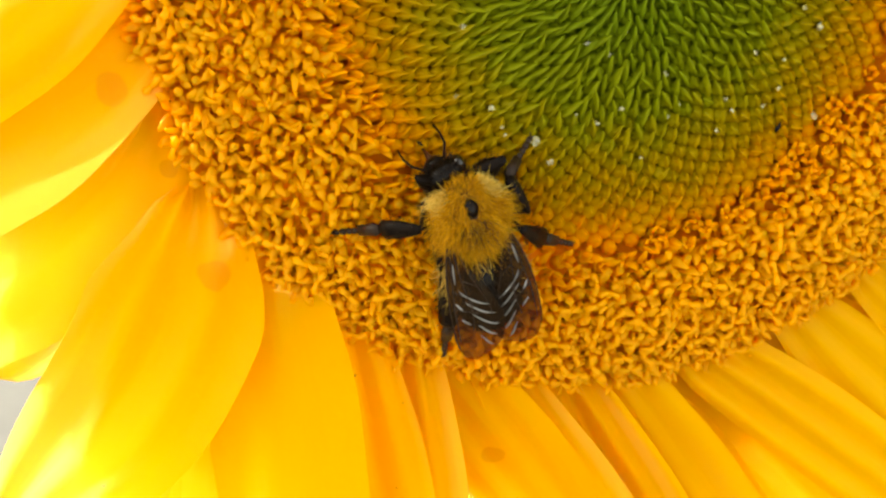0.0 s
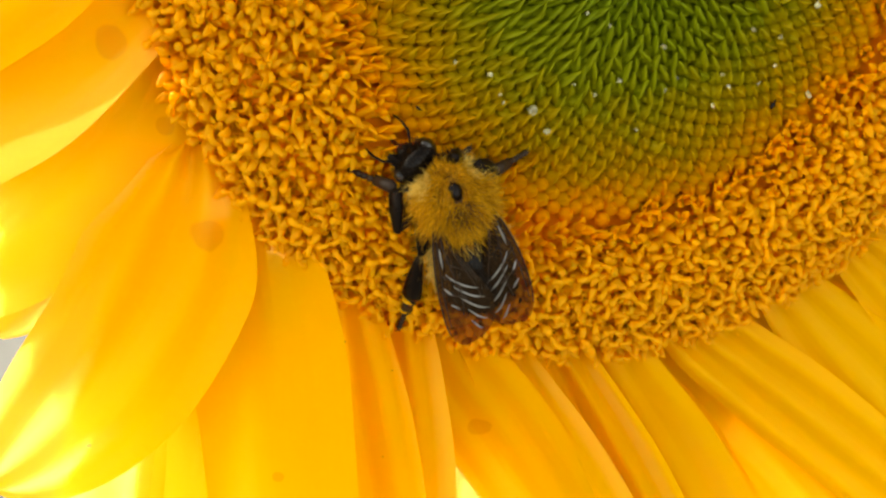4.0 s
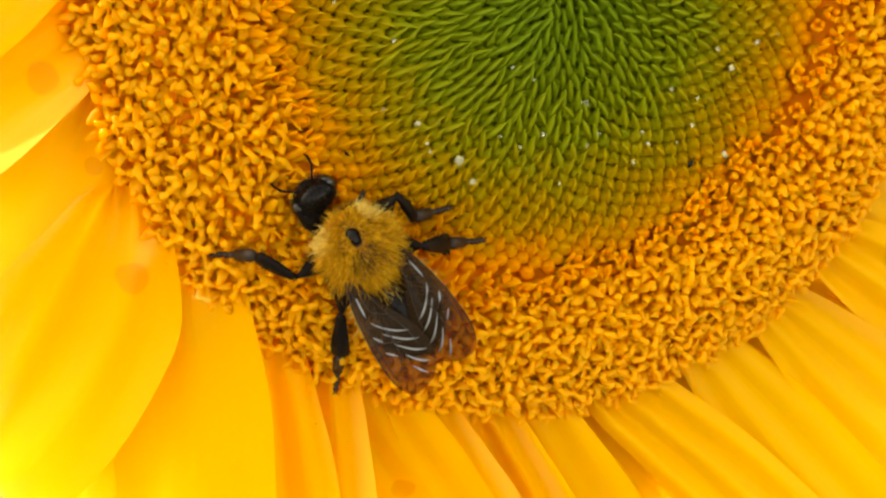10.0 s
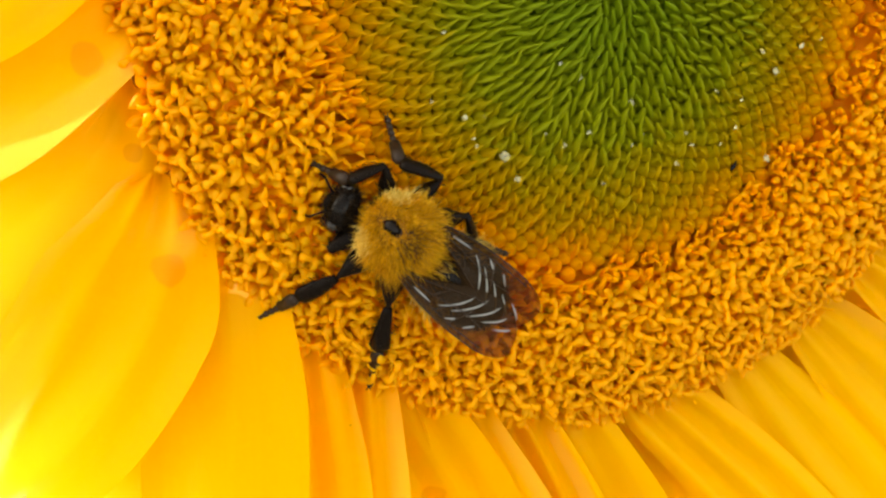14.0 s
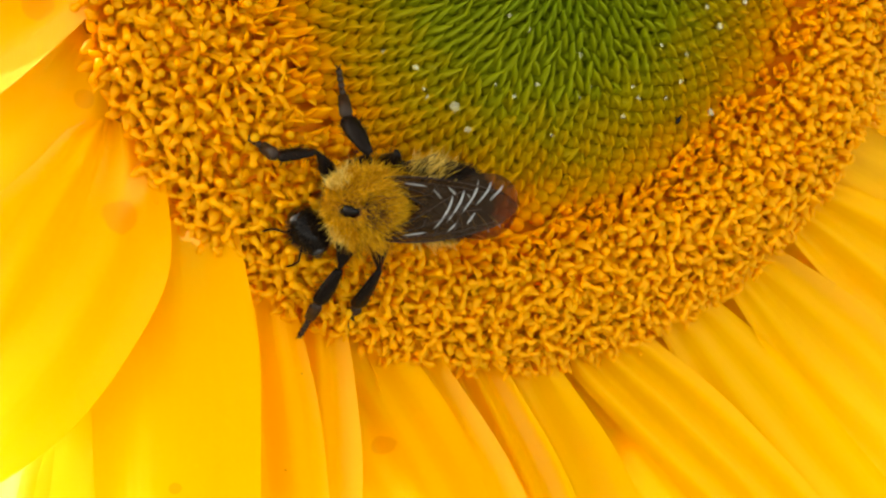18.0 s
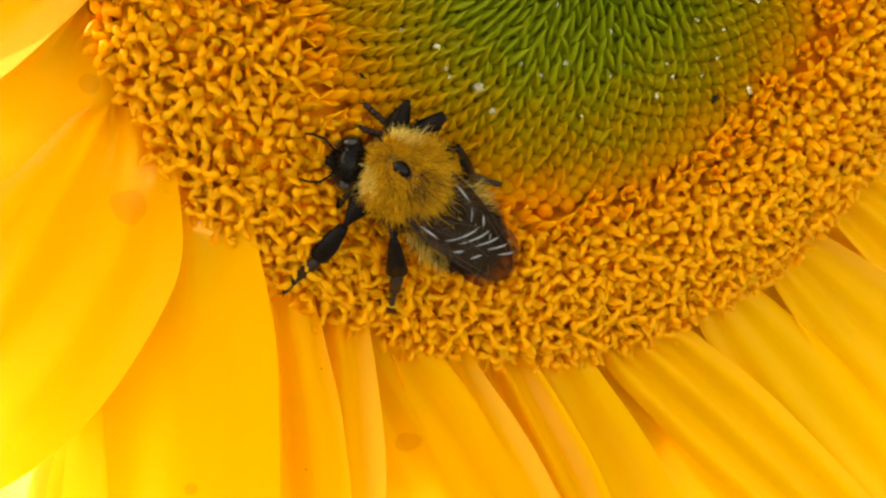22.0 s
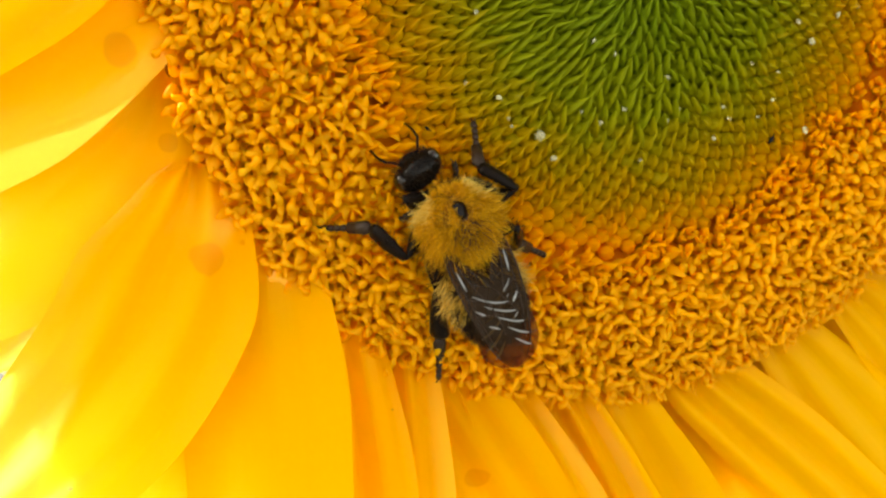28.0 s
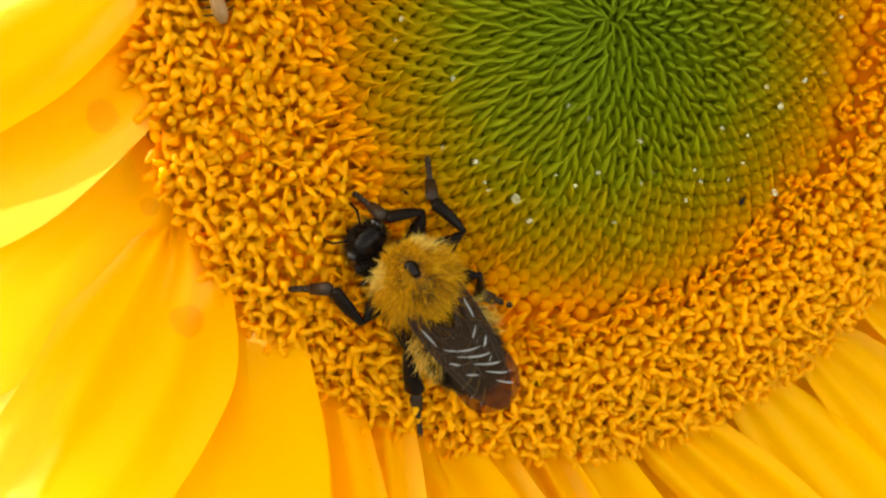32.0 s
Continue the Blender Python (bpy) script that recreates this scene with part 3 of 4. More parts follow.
def florets():
    kinds = {"open": [open_floret(i, False) for i in range(10)], "forked": [open_floret(80 + i, True) for i in range(12)], "spike": [spike_floret(20 + i) for i in range(5)],
             "bud": [bud_floret(0)], "tipped": [scale_floret(60 + i, True) for i in range(3)], "scale": [scale_floret(40 + i) for i in range(6)]}
    names = {"open": ("open_floret", OPEN, OPEN_MASS), "forked": ("forked_floret", OPEN, OPEN_MASS), "spike": ("opening_floret", OPEN, OPEN_MASS), "bud": ("bud", BUD, BUD_MASS), "tipped": ("tipped_bud", BUD, BUD_MASS), "scale": ("scaled_bud", BUD, BUD_MASS)}
    places = {k: [] for k in kinds}
    inner = int((OPEN_FROM / BUD_STEP) ** (1 / BUD_POWER))
    total = inner + int((RIM ** 2 - OPEN_FROM ** 2) / STEP ** 2)
    for i in range(1, total):
        r = BUD_STEP * i ** BUD_POWER if i < inner else math.sqrt(OPEN_FROM ** 2 + STEP ** 2 * (i - inner))
        a = i * 2.39996323
        x, y = r * math.cos(a), r * math.sin(a)
        edge = OPEN_FROM + 0.8 * math.sin(3 * a + 1) + rng.normal(0, 0.35)
        if r > edge + 1.9 + rng.normal(0, 0.8):
            kind = "forked" if r > (25.5 if y < -19 else 29.5) + rng.normal(0, 1.4) else "open"
        elif r > edge:
            kind = "spike"
        elif r > 18.9 + rng.normal(0, 0.5):
            kind = "bud"
        elif r > 12.2 + rng.normal(0, 0.8):
            kind = "tipped"
        else:
            kind = "scale"
        lean, spin, size = 0.0, rng.uniform(0, 360), 1.0
        if kind in ("open", "spike", "forked"):
            lean = float(np.interp(r, (20, 24, 27, 29, 32.3), (-30, -24, -14, -2, 28))) + rng.normal(0, 8)
            size = rng.uniform(1.0, 1.2) if kind == "spike" else rng.uniform(1.14, 1.28)
            x, y = x + rng.normal(0, 0.1), y + rng.normal(0, 0.1)
        else:
            spin = rng.normal(0, 14) if kind == "scale" else rng.normal(0, 12)
            size = float(np.interp(r, (0, 3, 8, 14, 20), (0.76, 0.8, 0.86, 0.9, 0.92))) * rng.uniform(0.94, 1.06)
        m = (Matrix.Translation((x * MM, y * MM, (height(r) + rng.normal(0, 0.12 if lean else 0.04)) * MM)) @ pose(0, 0, 0, 0, 0, math.degrees(a))
             @ pose(0, 0, 0, 0, lean, 0) @ pose(0, 0, 0, rng.normal(0, 6 if lean else 2), 0, spin) @ Matrix.Scale(size, 4))
        places[kind].append((math.hypot(x + 13, y + 19), m))
    for kind, rows in places.items():
        name, one, mass = names[kind]
        shapes = kinds[kind]
        meshes = [mesh_of(name, s.verts(), s.f, one) for s in shapes]
        for me, s in zip(meshes, shapes):
            me.materials.append(STYLE)
            me.polygons.foreach_set("material_index", [int(k >= s.second) for k in range(len(s.f))])
        rows.sort(key=lambda row: row[0])
        near, far = rows[:300], rows[300:]
        for i, (_, m) in enumerate(near):
            ob = new(name, meshes[i % len(meshes)])
            ob.parent = sunflower
            ob.matrix_basis = m
        vs, fs, which, at = [], [], [], 0
        for i, (_, m) in enumerate(far):
            s = shapes[i % len(shapes)]
            w = s.verts() @ np.array(m.to_3x3()).T + np.array(m.translation)
            vs.append(w)
            fs += [tuple(k + at for k in f) for f in s.f]
            which += [int(k >= s.second) for k in range(len(s.f))]
            at += len(w)
        if vs:
            ob = part(name + "_mass", np.concatenate(vs), fs, mass, sunflower, kind="stuff")
            ob.data.materials.append(STYLE_MASS)
            ob.data.polygons.foreach_set("material_index", which)


florets()

# ---- drops of resin and small dark bits on the disc ----
def resin_material():
    m, n, k, b = shader("resin")
    geo = n.new("ShaderNodeNewGeometry")
    grain = node(n, "TexNoise", Scale=3000.0, Detail=2.0)
    k.new(geo.outputs["Position"], grain.inputs["Vector"])
    k.new(mix_color(n, k, grain.outputs[0], (0.97, 0.94, 0.70), (0.95, 0.86, 0.40)), b.inputs["Base Color"])
    b.inputs["Roughness"].default_value = 0.03
    b.inputs["Transmission Weight"].default_value = 0.72
    b.inputs["IOR"].default_value = 1.5
    bump(n, k, b, grain.outputs[0], 0.6, 0.0001)
    return m


def drops():
    resin = resin_material()
    first = ((-11.5, -4.3, 0.24), (-6.6, -12.5, 0.42), (-5.5, -14.1, 0.32), (-9.7, -9.9, 0.26), (-8.2, -9.8, 0.2), (-9.0, -11.3, 0.18), (14.0, -6.0, 0.28), (15.9, -4.1, 0.24),
              (12.8, -4.6, 0.2), (-2.8, -6.1, 0.2), (-1.2, -7.0, 0.22), (2.8, -8.6, 0.3), (-2.1, -11.7, 0.2), (-5.3, -8.5, 0.18), (7.8, -11.6, 0.22), (6.7, -12.9, 0.2))
    more = ((9.4, -7.6, 0.18), (14.0, -12.4, 0.3), (-15.3, -0.4, 0.18), (-15.7, -1.8, 0.16), (17.4, -3.5, 0.2), (18.4, 0.6, 0.2), (14.1, 0.2, 0.2), (1.1, -14.4, 0.18), (-12.1, -8.9, 0.18), (-3.6, -10.9, 0.15), (0.0, -5.5, 0.14), (10.1, -11.4, 0.14), (11.2, -10.2, 0.18), (-0.3, -10.8, 0.2), (4.9, -15.3, 0.16), (3.0, -11.6, 0.18),
              (7.3, -10.7, 0.16), (3.9, -10.8, 0.14), (11.5, -8.2, 0.15), (-8.7, -11.9, 0.17))
    for i, (x, y, size) in enumerate(first + more):
        s = Shape().ball((0, 0, 0), (1, 1, 1), 5, 7)
        v = s.v[0] * (1 + rng.normal(0, 0.16, (len(s.v[0]), 1))) * np.array((1, 0.75, 0.8)) * size
        ob = new("resin_drop", mesh_of("resin_drop", v * MM, s.f, resin, i % 3 == 0))
        ob.matrix_world = FLOWER @ pose(x * MM, y * MM, (height(math.hypot(x, y)) + 0.42) * MM, 20, 10, rng.uniform(0, 360))
        tagged(ob, "tiny glistening pale resin drop stuck on a floret bud", "resin drop", "resin drops on the disc")
    for x, y, size in ((11.35, -13.1, 0.3), (-14.7, -11.9, 0.2), (13.0, -9.0, 0.18)):
        s = Shape().ball((0, 0, 0), (size * 1.2, size * 0.5, size * 0.5), 6, 8)
        s.tube([(0.8 * size, 0, 0), (1.6 * size, 0.4 * size, 0.1)], [0.3 * size, 0.1 * size], 5)
        s.tube([(0, 0.4 * size, 0), (0.3 * size, 1.0 * size, -0.1)], [0.12 * size, 0.06 * size], 4)
        s.tube([(0, -0.4 * size, 0), (0.3 * size, -1.0 * size, -0.1)], [0.12 * size, 0.06 * size], 4)
        ob = new("dark_speck", mesh_of("dark_speck", s.verts(), s.f, BLACK))
        ob.matrix_world = FLOWER @ pose(x * MM, y * MM, (height(math.hypot(x, y)) + 0.35) * MM, 0, 0, rng.uniform(0, 360))
        tagged(ob, "tiny black speck of debris on the buds", "speck", "dark specks on the disc")


def small_beetle():
    ob = new("small_beetle")
    ob.matrix_world = FLOWER @ pose(-27.5 * MM, 0.15 * MM, 1.75 * MM, 0, 0, 110)
    tagged(ob, "small brown beetle sitting among the open florets", "beetle")
    b = Shape().ball((-0.2, 0, 0), (1.0, 0.5, 0.42), 8, 12)
    part("wing_case", b.verts(), b.f, TAN, ob, "glossy brown wing cases")
    h = Shape().ball((0.95, 0, -0.02), (0.4, 0.36, 0.3), 6, 10)
    part("beetle_head", h.verts(), h.f, BLACK, ob)
    for x in (0.5, 0.0, -0.5):
        for side in (1, -1):
            g = Shape().tube([(x, 0.3 * side, -0.1), (x + 0.1, 0.75 * side, 0.0), (x + 0.15, 1.0 * side, -0.5)], [0.07, 0.06, 0.04], 5)
            part("beetle_leg", g.verts(), g.f, BLACK_MATT, ob)


drops()
small_beetle()

# ---- bumblebee: x runs to its head, y to its left, z off the flower; its middle is the thorax ----
bee = new("bumblebee")
bee.empty_display_size = 0.005
tagged(bee, "furry bumblebee with golden thorax, black legs and brown wings", "bumblebee")


def sphere_points(n):
    i = np.arange(n) + 0.5
    z = 1 - 2 * i / n
    a = i * 2.39996323
    q = np.sqrt(1 - z * z)
    return np.stack([q * np.cos(a), q * np.sin(a), z], 1)


def thorax():
    size = np.array((2.3, 2.25, 2.15))
    body = Shape().ball((0, 0, 0), size, 14, 20)
    core = part("thorax", body.verts(), body.f, SKIN, bee, "thorax under dense golden hair")
    spot = Shape().ball((0.62, 0, 1.80), (0.74, 0.56, 0.46), 8, 14)
    part("bald_spot", spot.verts(), spot.f, BLACK, core, "shiny black bare spot")
    p = sphere_points(10000)
    p = p[(p[:, 2] > -0.65)]
    hidden = np.hypot((p[:, 0] * size[0] - 0.72) / 0.72, p[:, 1] * size[1] / 0.46) < 1
    p = p[~(hidden & (p[:, 2] > 0))]
    clump = np.stack([np.sin(9 * p[:, 1] + 4 * p[:, 2]), np.sin(8 * p[:, 0] + 5 * p[:, 1] + 1), np.sin(7 * p[:, 2] + 6 * p[:, 0])], 1)
    # combed back; behind the bare spot it is ruffled
    ruffled = np.exp(-(((p[:, 0] + 0.25) / 0.28) ** 2 + (p[:, 1] / 0.36) ** 2)) * (p[:, 2] > 0.5)
    way = p * np.array((1, 1, 0.75)) + np.array((-0.55, 0, 0.05)) + 0.30 * clump + rng.normal(0, 0.2, p.shape) + ruffled[:, None] * rng.normal(0, 0.9, p.shape)
    cream = (p[:, 0] + rng.normal(0, 0.08, len(p)) > 0.36) & (abs(p[:, 1]) > 0.46) & (p[:, 2] > -0.3) & (p[:, 2] < 0.62)
    brown = (ruffled > 0.35) & (rng.uniform(size=len(p)) < 0.5)
    low = (p[:, 2] + rng.normal(0, 0.1, len(p)) < -0.05) & ~cream
    brown &= ~low
    for name, keep, mat in (("golden_hair", ~cream & ~brown & ~low, GOLD_HAIR), ("black_hair", low, BLACK_HAIR), ("cream_collar", cream, CREAM_HAIR), ("brown_hair", brown, BROWN)):
        n = keep.sum()
        length = (rng.uniform(0.5, 1.25, n) + 0.8 * (rng.uniform(size=n) < 0.12)) * (1 - 0.5 * np.clip(p[keep][:, 0], 0, 1)) * (1 + 0.35 * np.clip(-p[keep][:, 0], 0, 1))
        h = Shape().hairs(p[keep] * size, way[keep], length, 0.022)
        part(name, h.verts(), h.f, mat, core)
    # stiff tufts stand out along the rear edge and the flanks
    q = sphere_points(800)
    q = q[(q[:, 2] > -0.1) & (q[:, 2] < 0.75) & (q[:, 0] < 0.35)]
    h = Shape().hairs(q * size * 1.02, q * np.array((1, 1, 0.35)) + np.array((-0.5, 0, 0.0)) + rng.normal(0, 0.22, q.shape), rng.uniform(0.8, 1.6, len(q)), 0.035)
    part("tuft", h.verts(), h.f, GOLD_HAIR, core)


def abdomen():
    c, size = np.array((-5.0, 0, -1.2)), np.array((3.9, 2.3, 1.85))
    s = Shape().ball((0, 0, 0), (1, 1, 1), 22, 22)
    v = s.v[0][:, [2, 0, 1]]
    ring = 1 + 0.03 * np.cos(v[:, 0] * 16)
    v = v * size * np.stack([np.ones_like(ring), ring, ring], 1) + c
    s.v = [v]
    core = part("abdomen", s.verts(), s.f, BLACK, bee, "banded black abdomen with cream tufts")
    p = sphere_points(9000)
    p = p[p[:, 2] > -0.5]
    way = p * np.array((0.4, 1, 0.8)) + np.array((-0.8, 0, 0.0)) + rng.normal(0, 0.2, p.shape)
    band = (p[:, 0] + rng.normal(0, 0.06, len(p)) > -0.15) & (p[:, 0] < 0.5) & ((abs(p[:, 1]) > 0.58) | (abs(p[:, 0] - 0.25) < 0.12))
    band &= rng.uniform(size=len(p)) < np.where((abs(p[:, 1]) > 0.58) & (np.sin(17 * p[:, 0]) > -0.3), 0.65, 0.25)
    thin = rng.uniform(size=len(p)) < 0.55
    p, way, band = p[thin], way[thin], band[thin]
    for name, keep, mat, long in (("cream_band", band, CREAM_HAIR, 1.15), ("black_hair", ~band, BLACK_HAIR, 0.7)):
        h = Shape().hairs(p[keep] * size + c, way[keep], rng.uniform(0.6, 1.4, keep.sum()) * long * (0.45 + 0.75 * abs(p[keep][:, 1])), 0.022)
        part(name, h.verts(), h.f, mat, core)


def head():
    s = Shape().ball((0.85, 0, 0), (1.05, 1.66, 1.45), 14, 20)
    top = part("head", s.verts(), s.f, BLACK, bee, "shiny black head")
    for side in (1, -1):
        e = Shape().ball((0.95, side * 1.30, 0.1), (0.70, 0.50, 1.1), 10, 14)
        part("eye", e.verts(), e.f, EYE, top)
        a = Shape().tube([(1.6, side * 0.45, 0.5), (2.0, side * 0.95, 1.0), (2.5, side * 1.35, 0.85), (3.3, side * 1.5, 0.45), (4.0, side * 1.45, 0.1)], [0.07, 0.08, 0.085, 0.085, 0.06], 6)
        part("antenna", a.verts(), a.f, BLACK_MATT, top)
        j = Shape().tube([(1.7, side * 0.5, -0.7), (2.2, side * 0.4, -0.9), (2.6, side * 0.1, -1.0)], [0.28, 0.22, 0.06], 6)
        part("jaw", j.verts(), j.f, BROWN, top)
    c = Shape().ball((1.85, 0, -0.25), (0.55, 0.75, 0.8), 8, 12)
    part("face_plate", c.verts(), c.f, BLACK, top)
    t = Shape().tube([(1.7, 0, -0.6), (2.6, 0, -0.9), (3.5, 0, -1.5)], [0.28, 0.2, 0.07], 6)
    part("tongue", t.verts(), t.f, BROWN, top, "red-brown tongue sheath")
    p = sphere_points(1100)
    p = p[(p[:, 2] > 0.1) & (abs(p[:, 1]) < 0.75)]
    h = Shape().hairs(p * np.array((1.05, 1.66, 1.45)) + np.array((0.85, 0, 0)), p + rng.normal(0, 0.3, p.shape), rng.uniform(0.25, 0.7, len(p)), 0.022)
    part("face_hair", h.verts(), h.f, BLACK_HAIR, top)
    return top


def wing(side):
    """A fore wing, from its hinge back along -x; its outer edge is the leading one."""
    nu, nv = 31, 70
    v, uvs = [], []
    for j in range(nv + 1):
        s = j / nv
        lead = 0.30 + 0.62 * math.sin(math.pi * s ** 0.8) - 0.10 * s
        trail = -(0.35 + 2.75 * smooth_step(0.0, 0.72, s))
        if s > 0.74:
            k = math.sqrt(max(1 - ((s - 0.74) / 0.26) ** 2.3, 0.0))
            tip = -0.9
            lead, trail = tip + (lead - tip) * k, tip + (trail - tip) * k
        for i in range(nu):
            u = i / (nu - 1)
            y = lead + (trail - lead) * u
            z = 0.55 * math.sin(math.pi * s) - 0.3 * (u - 0.35) ** 2
            z += 0.035 * math.cos(2 * math.pi * (s - 0.22 * u - 0.37) / 0.09) * smooth_step(0.35, 0.5, s) * (1 - smooth_step(0.86, 0.97, s)) * min(1.0, 4 * u)
            z += 0.08 * math.sin(16 * u + 3 * s) * (1 - smooth_step(0.3, 0.6, s)) * min(1.0, 4 * s)
            v.append((-9.6 * s * MM, side * y * MM, z * MM))
            uvs.append((s * 3.0, u))
    f = [(j * nu + i, j * nu + i + 1, (j + 1) * nu + i + 1, (j + 1) * nu + i) for j in range(nv) for i in range(nu - 1)]
    ob = part("wing", v, f, WING, bee, "smoky brown translucent wing", uvs=uvs)

    def on_wing(s0, s1, u0, u1, bow, lift):
        pts = []
        for q in range(11):
            a = q / 10
            j, i = min((s0 + (s1 - s0) * a + bow * math.sin(math.pi * a)) * nv, nv - 1e-6), min((u0 + (u1 - u0) * a) * (nu - 1), nu - 1 - 1e-6)
            j0, i0 = int(j), int(i)
            fj, fi = j - j0, i - i0
            near = [np.array(v[(j0 + dj) * nu + i0 + di]) * wj * wi for dj, wj in ((0, 1 - fj), (1, fj)) for di, wi in ((0, 1 - fi), (1, fi))]
            w = sum(near) / MM
            pts.append((w[0], w[1], w[2] + lift))
        return pts

    # veins: start and end along the wing, start and end across it
    for s0, s1, u0, u1 in ((0.0, 0.86, 0.02, 0.02), (0.0, 0.52, 0.3, 0.12), (0.0, 0.5, 0.55, 0.45), (0.02, 0.62, 0.85, 0.8), (0.48, 0.80, 0.12, 0.10), (0.36, 0.44, 0.14, 0.5), (0.5, 0.58, 0.14, 0.55), (0.45, 0.72, 0.5, 0.38), (0.3, 0.36, 0.5, 0.8)):
        t = Shape().tube(on_wing(s0, s1, u0, u1, 0.0, 0.02), [0.06] * 5 + [0.04] * 6, 5)
        part("vein", t.verts(), t.f, TARSUS, ob)
    # glints on the folds, put in as shiny tubes: they sweep out to the tip and to the hind edge
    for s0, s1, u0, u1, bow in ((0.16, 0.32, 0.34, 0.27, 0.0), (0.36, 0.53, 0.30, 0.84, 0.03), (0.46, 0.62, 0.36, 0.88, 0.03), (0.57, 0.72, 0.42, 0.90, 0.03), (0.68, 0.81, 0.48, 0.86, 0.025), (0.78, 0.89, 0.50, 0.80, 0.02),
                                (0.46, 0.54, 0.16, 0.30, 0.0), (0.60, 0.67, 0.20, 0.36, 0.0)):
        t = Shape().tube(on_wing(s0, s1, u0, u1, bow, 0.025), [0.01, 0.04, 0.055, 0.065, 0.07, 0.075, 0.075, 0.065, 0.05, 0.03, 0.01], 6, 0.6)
        part("fold_glint", t.verts(), t.f, WING_GLINT, ob)
    return ob


def leg_bone(name, length, thick, flat, end):
    """A leg's bone along +x from its joint."""
    s = Shape()
    s.tube([(0, 0, 0), (0.12 * length, 0, 0.02), (0.5 * length, 0, 0.06), (0.9 * length, 0, 0.02), (length, 0, 0)],
           [0.42 * thick, 0.55 * thick, 0.85 * thick, 1.08 * end, 0.7 * end] if name == "shin" else [0.6 * thick, 0.95 * thick, 0.95 * thick, end, 0.6 * end], 9, flat)
    n = 60
    x = rng.uniform(0.1, 0.95, n) * length
    a = rng.uniform(0, 6.28, n)
    rad = np.interp(x / length, (0, 0.5, 1), (0.7 * thick, thick, end))
    roots = np.stack([x, rad * np.cos(a), flat * rad * np.sin(a)], 1)
    ways = np.stack([np.full(n, 0.7), np.cos(a), np.sin(a)], 1)
    s.hairs(roots, ways, rng.uniform(0.2, 0.45, n), 0.02)
    return part(name, s.verts(), s.f, BLACK_MATT, bee)


def foot_bone(length):
    s = Shape()
    s.tube([(0, 0, 0), (0.1 * length, 0, 0), (0.45 * length, 0, 0)], [0.30, 0.48, 0.38], 7, 0.6)
    for k in range(4):
        a, b = 0.45 + 0.13 * k, 0.45 + 0.13 * (k + 1)
        s.tube([(a * length, 0, 0), ((a + b) / 2 * length, 0, 0), (b * length, 0, 0)], [0.15, 0.24, 0.20], 6)
    for side in (1, -1):
        s.tube([(0.97 * length, 0, 0), (1.05 * length, 0.12 * side, 0), (1.1 * length, 0.2 * side, -0.12)], [0.06, 0.05, 0.02], 5)
    return part("foot", s.verts(), s.f, TARSUS, bee)


HIPS = {"f": (1.7, 1.25, -1.5), "m": (0.3, 1.6, -1.6), "h": (-1.3, 1.5, -1.5)}
POLES = {"f": (0.35, 0.85, 0.5), "m": (0.0, 0.95, 0.45), "h": (-0.5, 0.8, 0.75)}
BONES = {"f": (2.8, 2.6, 3.2), "m": (3.3, 3.0, 3.8), "h": (3.3, 3.8, 3.8)}
THICK = {"f": (0.74, 0.64), "m": (0.92, 0.80), "h": (0.92, 0.70)}
thorax()
abdomen()
HEAD = head()
WINGS = {1: wing(1), -1: wing(-1)}
LEGS = {}
for pair in "fmh":
    for side in (1, -1):
        l1, l2, l3 = BONES[pair]
        LEGS[pair, side] = (leg_bone("thigh", l1, THICK[pair][0], 0.8, 0.26), leg_bone("shin", l2, THICK[pair][1], 0.55, THICK[pair][1] * (1.0 if pair == "h" else 0.8)), foot_bone(l3))


# ---- what moves ----
def glide(rows):
    """A smooth curve through rows of seconds and values."""
    rows = [tuple(float(v) for v in row) for row in rows]
    ts = [row[0] for row in rows]

    def at(t):
        i = min(max(sum(1 for q in ts if q <= t) - 1, 0), len(ts) - 2)
        t0, t1 = ts[i], ts[i + 1]
        s = (t - t0) / (t1 - t0)
        s = s * s * (3 - 2 * s)
        return [a + (b - a) * s for a, b in zip(rows[i][1:], rows[i + 1][1:])]

    return at


def aim(start, end, up):
    x = (end - start).normalized()
    y = Vector(up).cross(x).normalized()
    z = x.cross(y)
    m = Matrix((x, y, z)).transposed().to_4x4()
    m.translation = start
    return m


def bend_leg(hip, foot, bones, outward, pole):
    """Poses of thigh, shin and foot that reach from the hip to the foot's place."""
    l1, l2, l3 = bones
    flat = Vector((foot.x - hip.x, foot.y - hip.y, 0))
    toward = flat.normalized() if flat.length > 1e-6 else outward
    ankle = foot - toward * (0.72 * l3) + Vector((0, 0, 0.55 * l3))
    way = ankle - hip
    reach = min(max(way.length, 0.9), 0.985 * (l1 + l2))
    way.normalize()
    ankle = hip + way * reach
    along = (l1 * l1 - l2 * l2 + reach * reach) / (2 * reach)
    off = math.sqrt(max(l1 * l1 - along * along, 0.0))
    pole = (pole - way * pole.dot(way)).normalized()
    knee = hip + way * along + pole * off
    tip = ankle + (foot - ankle).normalized() * l3
    return aim(hip, knee, pole), aim(knee, ankle, pole), aim(ankle, tip, (0, 0, 1))


def mm_pose(m):
    m = m.copy()
    m.translation *= MM
    return m


